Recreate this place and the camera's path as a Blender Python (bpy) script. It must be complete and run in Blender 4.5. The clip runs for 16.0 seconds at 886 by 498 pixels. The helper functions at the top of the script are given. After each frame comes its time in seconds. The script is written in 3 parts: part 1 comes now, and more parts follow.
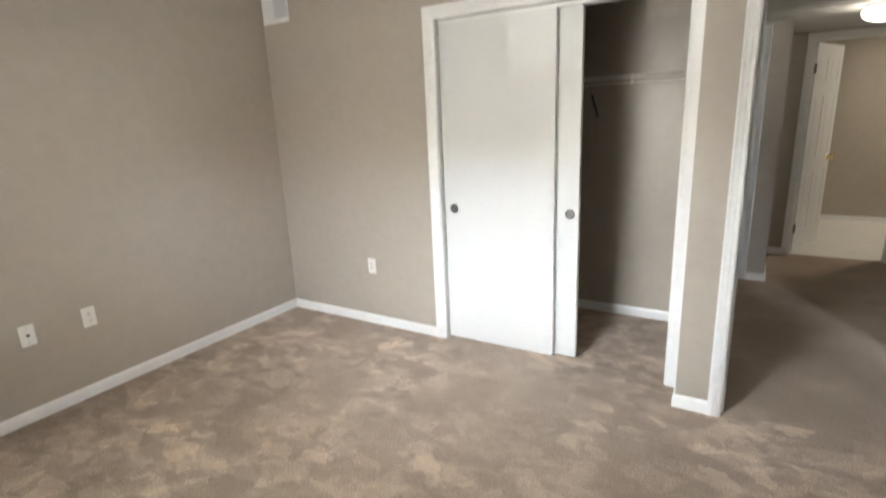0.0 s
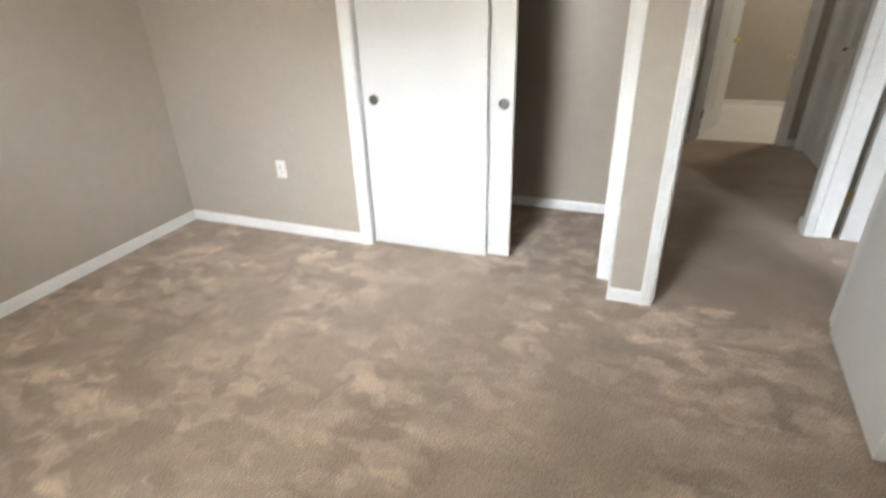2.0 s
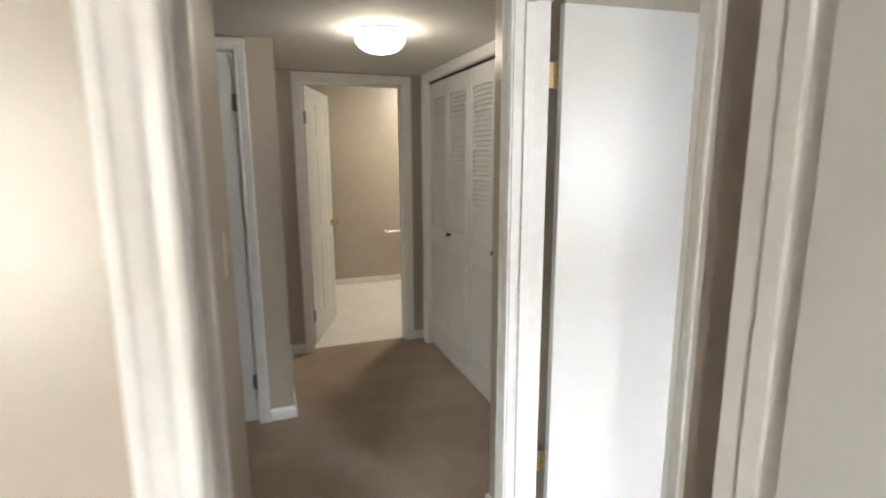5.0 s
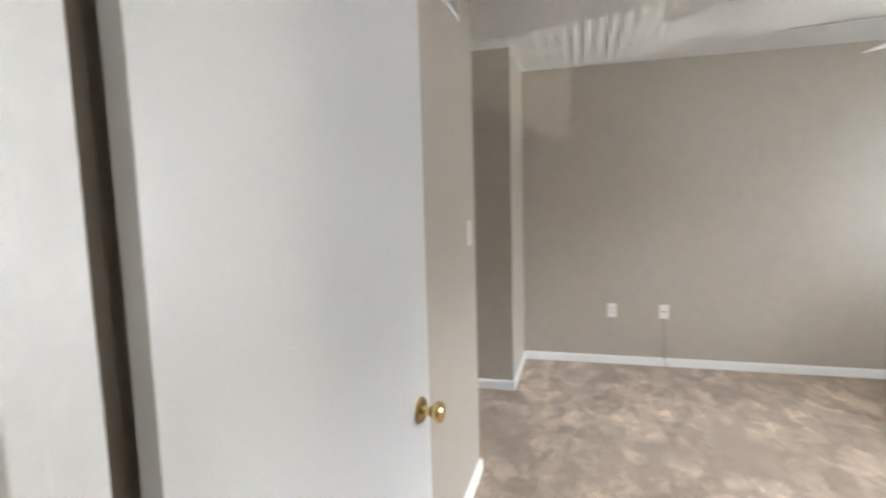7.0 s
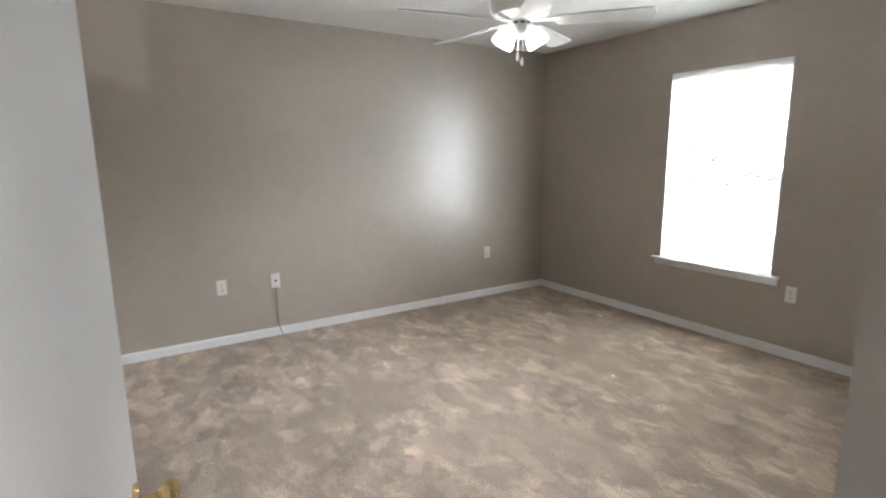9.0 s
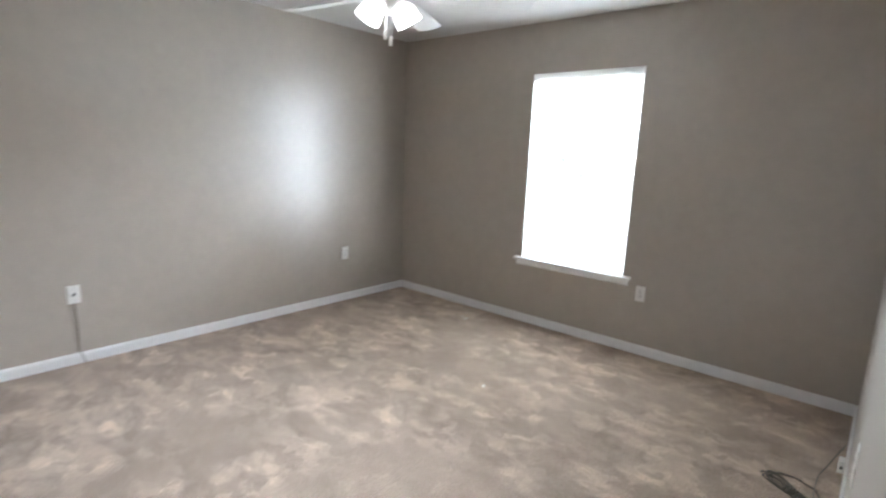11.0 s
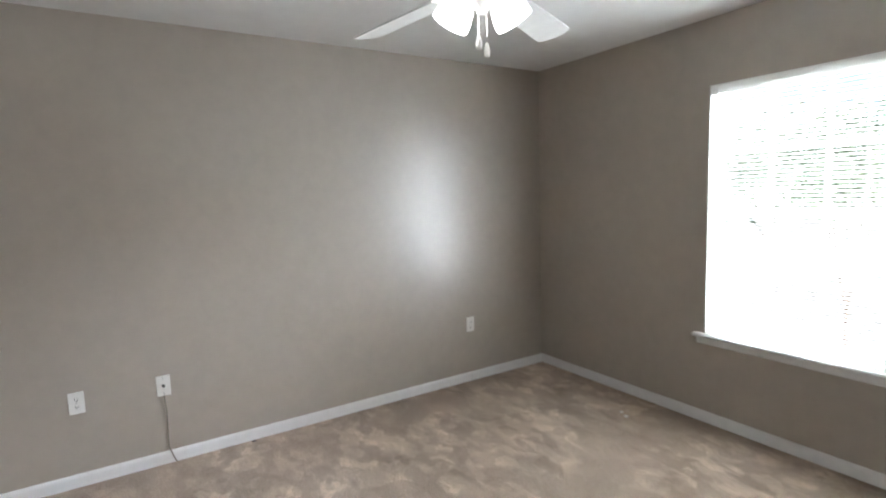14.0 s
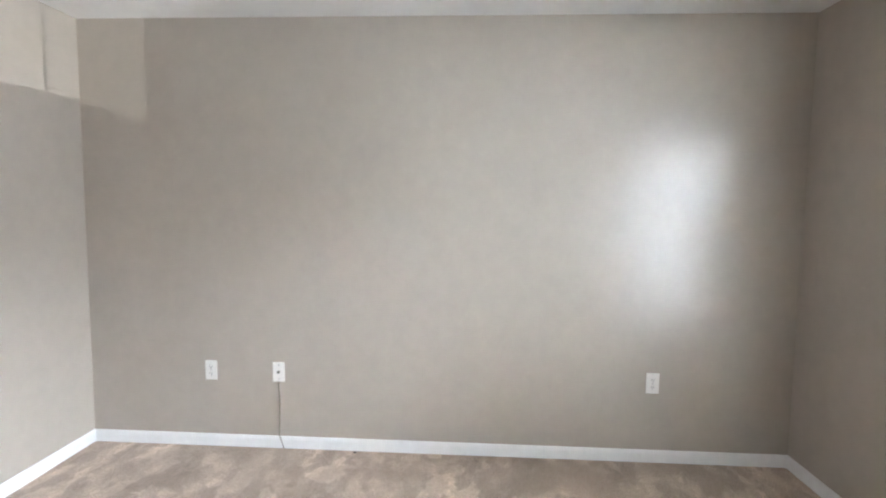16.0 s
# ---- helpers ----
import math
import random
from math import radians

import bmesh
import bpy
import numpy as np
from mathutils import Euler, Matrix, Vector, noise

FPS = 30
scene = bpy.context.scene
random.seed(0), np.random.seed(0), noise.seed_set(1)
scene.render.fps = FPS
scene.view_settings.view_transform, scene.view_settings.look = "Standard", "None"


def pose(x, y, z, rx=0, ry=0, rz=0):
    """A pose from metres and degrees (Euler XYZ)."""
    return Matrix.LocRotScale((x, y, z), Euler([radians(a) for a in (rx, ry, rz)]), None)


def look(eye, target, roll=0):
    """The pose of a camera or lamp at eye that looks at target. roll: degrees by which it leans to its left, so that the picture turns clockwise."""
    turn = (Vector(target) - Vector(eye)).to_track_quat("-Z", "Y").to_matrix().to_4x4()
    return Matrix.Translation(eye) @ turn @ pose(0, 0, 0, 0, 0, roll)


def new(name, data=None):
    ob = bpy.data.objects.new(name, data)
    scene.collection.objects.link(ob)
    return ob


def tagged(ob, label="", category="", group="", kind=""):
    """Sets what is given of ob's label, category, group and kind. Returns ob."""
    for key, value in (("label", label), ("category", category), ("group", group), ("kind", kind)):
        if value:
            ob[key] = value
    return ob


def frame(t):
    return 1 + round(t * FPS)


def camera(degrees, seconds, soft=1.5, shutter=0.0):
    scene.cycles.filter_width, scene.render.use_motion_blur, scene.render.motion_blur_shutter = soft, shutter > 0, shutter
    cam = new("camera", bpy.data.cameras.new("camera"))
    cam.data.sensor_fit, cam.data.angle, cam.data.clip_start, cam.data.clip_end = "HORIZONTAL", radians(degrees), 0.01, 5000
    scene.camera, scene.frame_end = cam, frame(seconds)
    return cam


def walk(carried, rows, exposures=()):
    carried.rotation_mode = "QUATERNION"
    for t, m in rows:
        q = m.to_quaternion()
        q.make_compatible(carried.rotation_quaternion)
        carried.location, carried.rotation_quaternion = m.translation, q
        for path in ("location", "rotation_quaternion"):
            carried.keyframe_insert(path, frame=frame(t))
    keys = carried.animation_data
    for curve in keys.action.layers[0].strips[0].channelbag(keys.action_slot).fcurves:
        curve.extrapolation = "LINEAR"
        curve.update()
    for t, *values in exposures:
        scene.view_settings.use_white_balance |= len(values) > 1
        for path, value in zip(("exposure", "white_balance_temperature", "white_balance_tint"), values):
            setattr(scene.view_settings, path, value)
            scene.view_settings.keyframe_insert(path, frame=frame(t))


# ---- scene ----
cam = camera(81.8, 16.0, soft=2.0, shutter=0.4)
PATH = [
    (0, (0.036, -2.825, 1.512), (-0.982, -1.18, 1.007), -2.5),
    (0.5, (0.012, -2.778, 1.469), (-0.975, -1.228, 0.679), -3.0),
    (1, (-0.068, -2.745, 1.412), (-0.977, -1.258, 0.431), -2.7),
    (1.5, (-0.151, -2.697, 1.399), (-0.968, -1.199, 0.356), -2.7),
    (2, (-0.196, -2.64, 1.471), (-0.841, -0.976, 0.568), -1.7),
    (2.5, (-0.136, -2.398, 1.525), (-0.55, -0.551, 0.879), -2.0),
    (3, (-0.055, -2.066, 1.56), (-0.223, -0.144, 1.034), -2.0),
    (3.2, (-0.037, -1.969, 1.561), (-0.099, -0.034, 1.061), -1.8),
    (5.3, (0.112, -0.45, 1.487), (0.932, 1.344, 1.155), 0.3),
    (5.5, (0.163, -0.288, 1.466), (1.105, 1.449, 1.157), 0.7),
    (6, (0.264, 0.013, 1.449), (1.589, 1.484, 1.17), 1.3),
    (6.5, (0.513, 0.262, 1.463), (2.167, 1.359, 1.217), -0.3),
    (7, (0.65, 0.463, 1.432), (2.569, 0.987, 1.225), -1.5),
    (7.5, (0.77, 0.667, 1.42), (2.757, 0.556, 1.219), -1.9),
    (8, (0.847, 0.708, 1.442), (2.755, 0.163, 1.194), -0.8),
    (8.5, (0.927, 0.798, 1.425), (2.699, -0.083, 1.14), -0.4),
    (8.7, (0.945, 0.826, 1.425), (2.665, -0.142, 1.110), -0.5),
    (10.8, (1.250, 0.722, 1.470), (2.608, -0.665, 1.020), 1.9),
    (11, (1.298, 0.638, 1.43), (2.581, -0.848, 1.049), 2.3),
    (11.5, (1.333, 0.514, 1.442), (2.421, -1.129, 1.1), -0.3),
    (12, (1.422, 0.448, 1.442), (2.389, -1.266, 1.088), -0.4),
    (12.5, (1.47, 0.448, 1.478), (2.549, -1.185, 1.065), -0.7),
    (13, (1.552, 0.378, 1.468), (2.922, -1.022, 1.064), -2.3),
    (13.5, (1.681, 0.144, 1.491), (3.253, -1.047, 1.159), -2.2),
    (14, (1.827, -0.056, 1.481), (3.511, -1.112, 1.261), -1.9),
    (14.5, (1.985, -0.324, 1.483), (3.815, -1.107, 1.292), -1.7),
    (15, (2.037, -0.668, 1.504), (3.994, -1.023, 1.287), -0.8),
    (15.5, (2.061, -0.958, 1.484), (4.052, -1.002, 1.303), -0.2),
    (16, (2.205, -1.279, 1.419), (4.195, -1.168, 1.251), 0.7),
]
walk(cam, [(t, look(e, a, r)) for t, e, a, r in PATH],
     [(0.0, 0.68, 6250, 10), (1.0, 0.86, 6100, 10), (2.0, 0.80, 6250, 10), (3.2, 0.62, 6450, 10), (5.3, 1.30, 6450, 10), (6.0, 1.28, 6350, 10), (6.6, 1.22, 6400, 10), (7.2, 0.95, 6300, 10), (8.7, 0.76, 6250, 10), (11.0, 1.00, 5850, 10), (12.0, 0.83, 5850, 10), (13.5, 0.74, 6050, 10), (14.5, 0.74, 6000, 10), (15.5, 1.36, 5900, 10), (16.0, 1.40, 5900, 10)])

# ---- world, lights ----
world = bpy.data.worlds.new("world")
scene.world = world
world.use_nodes = True
wn = world.node_tree
sky = wn.nodes.new("ShaderNodeTexSky")
sky.sky_type = "NISHITA"
sky.sun_disc = False
sky.sun_elevation = radians(52)
sky.sun_rotation = radians(330)
wn.nodes["Background"].inputs["Strength"].default_value = 0.12
wn.links.new(sky.outputs["Color"], wn.nodes["Background"].inputs["Color"])


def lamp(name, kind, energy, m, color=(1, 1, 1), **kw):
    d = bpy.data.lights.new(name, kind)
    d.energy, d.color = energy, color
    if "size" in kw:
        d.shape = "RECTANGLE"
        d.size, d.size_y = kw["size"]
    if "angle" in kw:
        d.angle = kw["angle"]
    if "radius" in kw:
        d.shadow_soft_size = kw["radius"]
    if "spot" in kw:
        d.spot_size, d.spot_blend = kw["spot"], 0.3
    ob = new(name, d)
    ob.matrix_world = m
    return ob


lamp("sun", "SUN", 5.0, look((0, 0, 10), (2.6, -4.6, 2.8)), (1, 0.95, 0.88), angle=radians(0.5))
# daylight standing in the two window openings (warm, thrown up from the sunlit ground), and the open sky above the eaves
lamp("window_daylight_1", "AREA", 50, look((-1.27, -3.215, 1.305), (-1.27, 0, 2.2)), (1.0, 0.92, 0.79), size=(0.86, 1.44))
lamp("window_daylight_2", "AREA", 60, look((3.142, -3.215, 1.305), (3.142, 0, 1.5)), (0.92, 0.96, 0.99), size=(0.82, 1.44))
lamp("window_sky_1", "AREA", 1450, look((-1.27, -4.0, 2.6), (-1.35, -2.0, 0.2)), (0.86, 0.94, 1.0), size=(1.5, 1.0))
lamp("window_sky_2", "AREA", 1800, look((3.142, -4.0, 2.6), (3.142, -2.0, 0.2)), (0.88, 0.94, 1.0), size=(1.5, 1.0))
# spots stand in for sunlight thrown up through the blinds by unseen reflections outside
lamp("sun_glint_1", "SPOT", 1500, look((-2.95, -12.3, -2.68), (-0.8, 0, 1.9)), (1, 0.97, 0.9), radius=0.006, spot=radians(26))
lamp("sun_glint_2", "SPOT", 2900, look((-0.18, -12.3, -2.50), (4.5, 0.2, 1.9)), (1, 0.97, 0.9), radius=0.006, spot=radians(26))
lamp("hall_bulb", "POINT", 1.6, pose(0.66, 1.85, 2.02), (1, 0.85, 0.58), radius=0.04)
# stands in for the bathroom's unseen light source
lamp("bath_stand_in", "AREA", 12, look((1.9, 4.4, 2.30), (1.5, 4.4, 0)), (1, 0.88, 0.70), size=(0.5, 0.2))

# ---- materials ----


def material(name, color, rough=0.5, metal=0.0, grain=0.0, grain_scale=60.0, bump=0.0, bump_scale=300.0, spec=0.5, stain=0.0, emit=0.0, vary=0.0):
    m = bpy.data.materials.new(name)
    m.use_nodes = True
    t = m.node_tree
    b = t.nodes["Principled BSDF"]
    b.inputs["Base Color"].default_value = (*color, 1)
    b.inputs["Roughness"].default_value = rough
    b.inputs["Metallic"].default_value = metal
    b.inputs["Specular IOR Level"].default_value = spec
    if emit:
        b.inputs["Emission Color"].default_value = (*color, 1)
        b.inputs["Emission Strength"].default_value = emit
    co = t.nodes.new("ShaderNodeTexCoord").outputs["Object"]
    out = None

    def noise_node(scale, detail=3.0):
        n = t.nodes.new("ShaderNodeTexNoise")
        n.inputs["Scale"].default_value, n.inputs["Detail"].default_value = scale, detail
        t.links.new(co, n.inputs["Vector"])
        return n.outputs["Fac"]

    def scaled(fac, amount):
        r = t.nodes.new("ShaderNodeMapRange")
        r.inputs["From Min"].default_value, r.inputs["From Max"].default_value = 0.3, 0.7
        r.inputs["To Min"].default_value, r.inputs["To Max"].default_value = 1 - amount, 1 + amount
        t.links.new(fac, r.inputs["Value"])
        return r.outputs["Result"]

    factors = []
    if grain:
        factors.append(scaled(noise_node(grain_scale), grain))
    if stain:
        factors.append(scaled(noise_node(1.7, 5.0), stain))
    if vary:
        r = t.nodes.new("ShaderNodeObjectInfo").outputs["Random"]
        q = t.nodes.new("ShaderNodeMapRange")
        q.inputs["To Min"].default_value, q.inputs["To Max"].default_value = 1 - vary, 1 + vary
        t.links.new(r, q.inputs["Value"])
        factors.append(q.outputs["Result"])
    for f in factors:
        v = t.nodes.new("ShaderNodeVectorMath")
        v.operation = "SCALE"
        if out is None:
            v.inputs[0].default_value = color
        else:
            t.links.new(out, v.inputs[0])
        t.links.new(f, v.inputs["Scale"])
        out = v.outputs["Vector"]
    if out is not None:
        t.links.new(out, b.inputs["Base Color"])
        r = t.nodes.new("ShaderNodeMath")
        r.operation = "MULTIPLY"
        r.inputs[1].default_value = rough
        t.links.new(factors[0], r.inputs[0])
        t.links.new(r.outputs[0], b.inputs["Roughness"])
    if bump:
        n = noise_node(bump_scale, 2.0)
        k = t.nodes.new("ShaderNodeBump")
        k.inputs["Strength"].default_value, k.inputs["Distance"].default_value = bump, 0.002
        t.links.new(n, k.inputs["Height"])
        t.links.new(k.outputs["Normal"], b.inputs["Normal"])
    return m


def carpet_material(name, marks=1.0, color=(0.385, 0.302, 0.237)):
    """Cut pile carpet; marks: how strongly the brushed pile shows."""
    m = bpy.data.materials.new(name)
    m.use_nodes = True
    t = m.node_tree
    b = t.nodes["Principled BSDF"]
    b.inputs["Roughness"].default_value = 0.95
    b.inputs["Specular IOR Level"].default_value = 0.1
    b.inputs["Sheen Weight"].default_value = 0.12
    b.inputs["Sheen Roughness"].default_value = 0.4
    co = t.nodes.new("ShaderNodeTexCoord").outputs["Object"]

    def noisy(scale, detail, dist, stretch=None):
        n = t.nodes.new("ShaderNodeTexNoise")
        for key, value in (("Scale", scale), ("Detail", detail), ("Distortion", dist)):
            n.inputs[key].default_value = value
        if stretch:
            mp = t.nodes.new("ShaderNodeMapping")
            mp.inputs["Rotation"].default_value = (0, 0, stretch[0])
            mp.inputs["Scale"].default_value = (stretch[1], 1, 1)
            t.links.new(co, mp.inputs["Vector"])
            t.links.new(mp.outputs["Vector"], n.inputs["Vector"])
        else:
            t.links.new(co, n.inputs["Vector"])
        return n.outputs["Fac"]

    def ramp(fac, lo, hi, a, c):
        r = t.nodes.new("ShaderNodeMapRange")
        r.interpolation_type = "SMOOTHSTEP"
        for key, value in (("From Min", lo), ("From Max", hi), ("To Min", a), ("To Max", c)):
            r.inputs[key].default_value = value
        t.links.new(fac, r.inputs["Value"])
        return r.outputs["Result"]

    def times(p, q):
        x = t.nodes.new("ShaderNodeMath")
        x.operation = "MULTIPLY"
        t.links.new(p, x.inputs[0])
        t.links.new(q, x.inputs[1])
        return x.outputs[0]

    # pile lying this way and that: crisp-edged flakes and smears inside softer patches, some areas left plain
    mask = ramp(noisy(1.3, 3.0, 0.4), 0.36, 0.56, 0.20 * marks, marks)
    smear = ramp(noisy(6.5, 6.0, 0.35, (0.7, 0.62)), 0.49, 0.60, 0.0, 1.0)
    dark = ramp(noisy(4.2, 6.0, 0.4, (-0.2, 0.7)), 0.52, 0.64, 0.0, 1.0)
    second = ramp(noisy(2.1, 4.0, 0.3), 0.32, 0.68, 0.90, 1.09)
    tuft = ramp(noisy(170.0, 3.0, 0.3), 0.30, 0.70, 0.66, 1.34)

    def flakes(scale, turn, stretch, warp):
        """Cells with a random lie each, their outlines broken up by a warp."""
        n = t.nodes.new("ShaderNodeTexNoise")
        n.inputs["Scale"].default_value, n.inputs["Detail"].default_value = 9.0, 5.0
        t.links.new(co, n.inputs["Vector"])
        off = t.nodes.new("ShaderNodeVectorMath")
        off.operation = "MULTIPLY_ADD"
        off.inputs[1].default_value = (warp, warp, 0)
        t.links.new(n.outputs["Color"], off.inputs[0])
        t.links.new(co, off.inputs[2])
        mp = t.nodes.new("ShaderNodeMapping")
        mp.inputs["Rotation"].default_value = (0, 0, turn)
        mp.inputs["Scale"].default_value = (stretch, 1, 1)
        t.links.new(off.outputs["Vector"], mp.inputs["Vector"])
        v = t.nodes.new("ShaderNodeTexVoronoi")
        v.inputs["Scale"].default_value = scale
        t.links.new(mp.outputs["Vector"], v.inputs["Vector"])
        q = t.nodes.new("ShaderNodeSeparateColor")
        t.links.new(v.outputs["Color"], q.inputs["Color"])
        return q.outputs["Red"]

    flake = ramp(flakes(12.5, 0.5, 0.55, 0.20), 0.42, 0.88, -0.15, 1.0)
    flick = ramp(flakes(24.0, -0.7, 0.5, 0.12), 0.62, 0.95, 0.0, 1.0)

    def one_plus(fac, amount):
        x = t.nodes.new("ShaderNodeMath")
        x.operation = "MULTIPLY_ADD"
        x.inputs[1].default_value, x.inputs[2].default_value = amount, 1.0
        t.links.new(fac, x.inputs[0])
        return x.outputs[0]

    brushed = times(times(one_plus(times(smear, mask), 0.23), one_plus(times(flake, mask), 0.25)), times(one_plus(times(flick, mask), 0.16), one_plus(times(dark, mask), -0.14)))
    v = t.nodes.new("ShaderNodeVectorMath")
    v.operation = "SCALE"
    v.inputs[0].default_value = color
    t.links.new(times(times(brushed, second), tuft), v.inputs["Scale"])
    t.links.new(v.outputs["Vector"], b.inputs["Base Color"])
    k = t.nodes.new("ShaderNodeBump")
    k.inputs["Strength"].default_value, k.inputs["Distance"].default_value = 0.8, 0.006
    t.links.new(noisy(170.0, 3.0, 0.3), k.inputs["Height"])
    t.links.new(k.outputs["Normal"], b.inputs["Normal"])
    return m


PAINT = material("greige wall paint", (0.40, 0.355, 0.30), 0.32, spec=0.75, grain=0.03, grain_scale=14, bump=0.10, bump_scale=260, stain=0.03)
CEILING = material("ceiling paint", (0.70, 0.69, 0.67), 0.85, grain=0.02, grain_scale=9, bump=0.35, bump_scale=120, stain=0.02)
TRIM = material("white trim paint", (0.78, 0.78, 0.775), 0.36, grain=0.03, grain_scale=22, bump=0.05, bump_scale=90, stain=0.02)
DOOR = material("white door paint", (0.68, 0.68, 0.675), 0.30, grain=0.006, grain_scale=60, bump=0.06, bump_scale=140, stain=0.008)
CARPET = carpet_material("carpet")
# same carpet as the bedrooms; the hall's dimmer light is put into the colour
CARPET_HALL = carpet_material("trodden hallway carpet, dimness in colour", 0.22, (0.366, 0.287, 0.222))
VINYL = material("white vinyl floor", (0.74, 0.72, 0.67), 0.3, grain=0.04, grain_scale=7, stain=0.03)
BRASS = material("polished brass", (0.76, 0.58, 0.28), 0.16, 1.0, grain=0.12, grain_scale=40)
AGED = material("aged brass hinge", (0.42, 0.33, 0.18), 0.38, 1.0, grain=0.2, grain_scale=60)
CHROME = material("chrome", (0.72, 0.72, 0.72), 0.14, 1.0, grain=0.1, grain_scale=50)
PEWTER = material("dull steel pull", (0.16, 0.155, 0.15), 0.42, 1.0, grain=0.2, grain_scale=80)
DARK = material("dark bronze", (0.035, 0.028, 0.022), 0.4, 0.6, grain=0.2, grain_scale=90)
PLATE = material("white plastic plate", (0.78, 0.77, 0.74), 0.32, grain=0.02, grain_scale=30)
# near-black for solid bars: the shade inside slots is put into the colour
SLOT = material("painted slot shade", (0.03, 0.028, 0.026), 0.6, grain=0.1)
SHADOW = material("painted cavity shade", (0.02, 0.018, 0.016), 0.9, grain=0.1)
BLIND = material("white vinyl slat", (0.82, 0.82, 0.80), 0.45, grain=0.02, grain_scale=20, vary=0.03)
# thin vinyl lets some daylight through
bt = BLIND.node_tree
glow, blend = bt.nodes.new("ShaderNodeBsdfTranslucent"), bt.nodes.new("ShaderNodeMixShader")
glow.inputs["Color"].default_value = (0.82, 0.82, 0.80, 1)
blend.inputs["Fac"].default_value = 0.45
bt.links.new(bt.nodes["Principled BSDF"].outputs[0], blend.inputs[1])
bt.links.new(glow.outputs[0], blend.inputs[2])
bt.links.new(blend.outputs[0], bt.nodes["Material Output"].inputs["Surface"])
FRAME = material("white window vinyl", (0.80, 0.80, 0.79), 0.4, grain=0.02)
FAN = material("white fan enamel", (0.80, 0.80, 0.78), 0.28, grain=0.02, grain_scale=15)
FANBAND = material("dark grey vented enamel", (0.13, 0.12, 0.115), 0.45, grain=0.1, grain_scale=40)
BLADE = material("white fan blade", (0.74, 0.74, 0.72), 0.4, grain=0.04, grain_scale=18)
CABLE = material("grey cable", (0.10, 0.088, 0.075), 0.5, grain=0.1)
CABLE_PALE = material("putty cable", (0.20, 0.175, 0.145), 0.5, grain=0.1)
GROUND = material("pale paving and dry grass", (0.40, 0.39, 0.34), 0.95, grain=0.35, grain_scale=3, stain=0.2, bump=0.5, bump_scale=60)
WIRE = material("white coated wire", (0.72, 0.70, 0.66), 0.4, grain=0.05)
OPAL = material("lit opal glass", (1.0, 0.94, 0.84), 0.25, emit=3.8)
OPAL_FAN = material("lit frosted fan shade", (1.0, 0.97, 0.92), 0.25, emit=5.0)


def glass_material():
    m = bpy.data.materials.new("window glass")
    m.use_nodes = True
    t = m.node_tree
    t.nodes.remove(t.nodes["Principled BSDF"])
    tr, gl, mix = t.nodes.new("ShaderNodeBsdfTransparent"), t.nodes.new("ShaderNodeBsdfGlossy"), t.nodes.new("ShaderNodeMixShader")
    gl.inputs["Roughness"].default_value = 0.02
    mix.inputs["Fac"].default_value = 0.06
    t.links.new(tr.outputs[0], mix.inputs[1])
    t.links.new(gl.outputs[0], mix.inputs[2])
    t.links.new(mix.outputs[0], t.nodes["Material Output"].inputs["Surface"])
    return m


GLASS = glass_material()

# ---- mesh helpers ----


def box(bm, x0, x1, y0, y1, z0, z1, bevel=0.0, m=None):
    vs = [bm.verts.new(p) for p in ((x0, y0, z0), (x1, y0, z0), (x1, y1, z0), (x0, y1, z0), (x0, y0, z1), (x1, y0, z1), (x1, y1, z1), (x0, y1, z1))]
    fs = [bm.faces.new([vs[i] for i in f]) for f in ((3, 2, 1, 0), (4, 5, 6, 7), (0, 1, 5, 4), (1, 2, 6, 5), (2, 3, 7, 6), (3, 0, 4, 7))]
    if bevel:
        es = {e for f in fs for e in f.edges}
        r = bmesh.ops.bevel(bm, geom=list(es), offset=bevel, segments=2, profile=0.5, affect="EDGES")
        vs = list({v for f in r["faces"] for v in f.verts} | {v for v in vs if v.is_valid})
    if m is not None:
        bmesh.ops.transform(bm, matrix=m, verts=[v for v in vs if v.is_valid])
    return vs


def prism(bm, outline, a, b, place):
    """Extrudes an outline (list of 2D points) from a to b; place(p, q, s) gives the point in space."""
    n = len(outline)
    lo = [bm.verts.new(place(p, q, a)) for p, q in outline]
    hi = [bm.verts.new(place(p, q, b)) for p, q in outline]
    for i in range(n):
        bm.faces.new((lo[i], lo[(i + 1) % n], hi[(i + 1) % n], hi[i]))
    bm.faces.new(lo[::-1])
    bm.faces.new(hi)


def lathe(bm, profile, m=Matrix(), n=24):
    """Turns (radius, height) pairs round z."""
    rings = []
    for r, z in profile:
        if r < 1e-5:
            rings.append([bm.verts.new(m @ Vector((0, 0, z)))])
        else:
            rings.append([bm.verts.new(m @ Vector((r * math.cos(k * math.tau / n), r * math.sin(k * math.tau / n), z))) for k in range(n)])
    for a, b in zip(rings, rings[1:]):
        for k in range(n):
            j = (k + 1) % n
            q = [a[k % len(a)], a[j % len(a)], b[j % len(b)], b[k % len(b)]]
            q = [v for i, v in enumerate(q) if v not in q[:i]]
            if len(q) > 2:
                bm.faces.new(q)


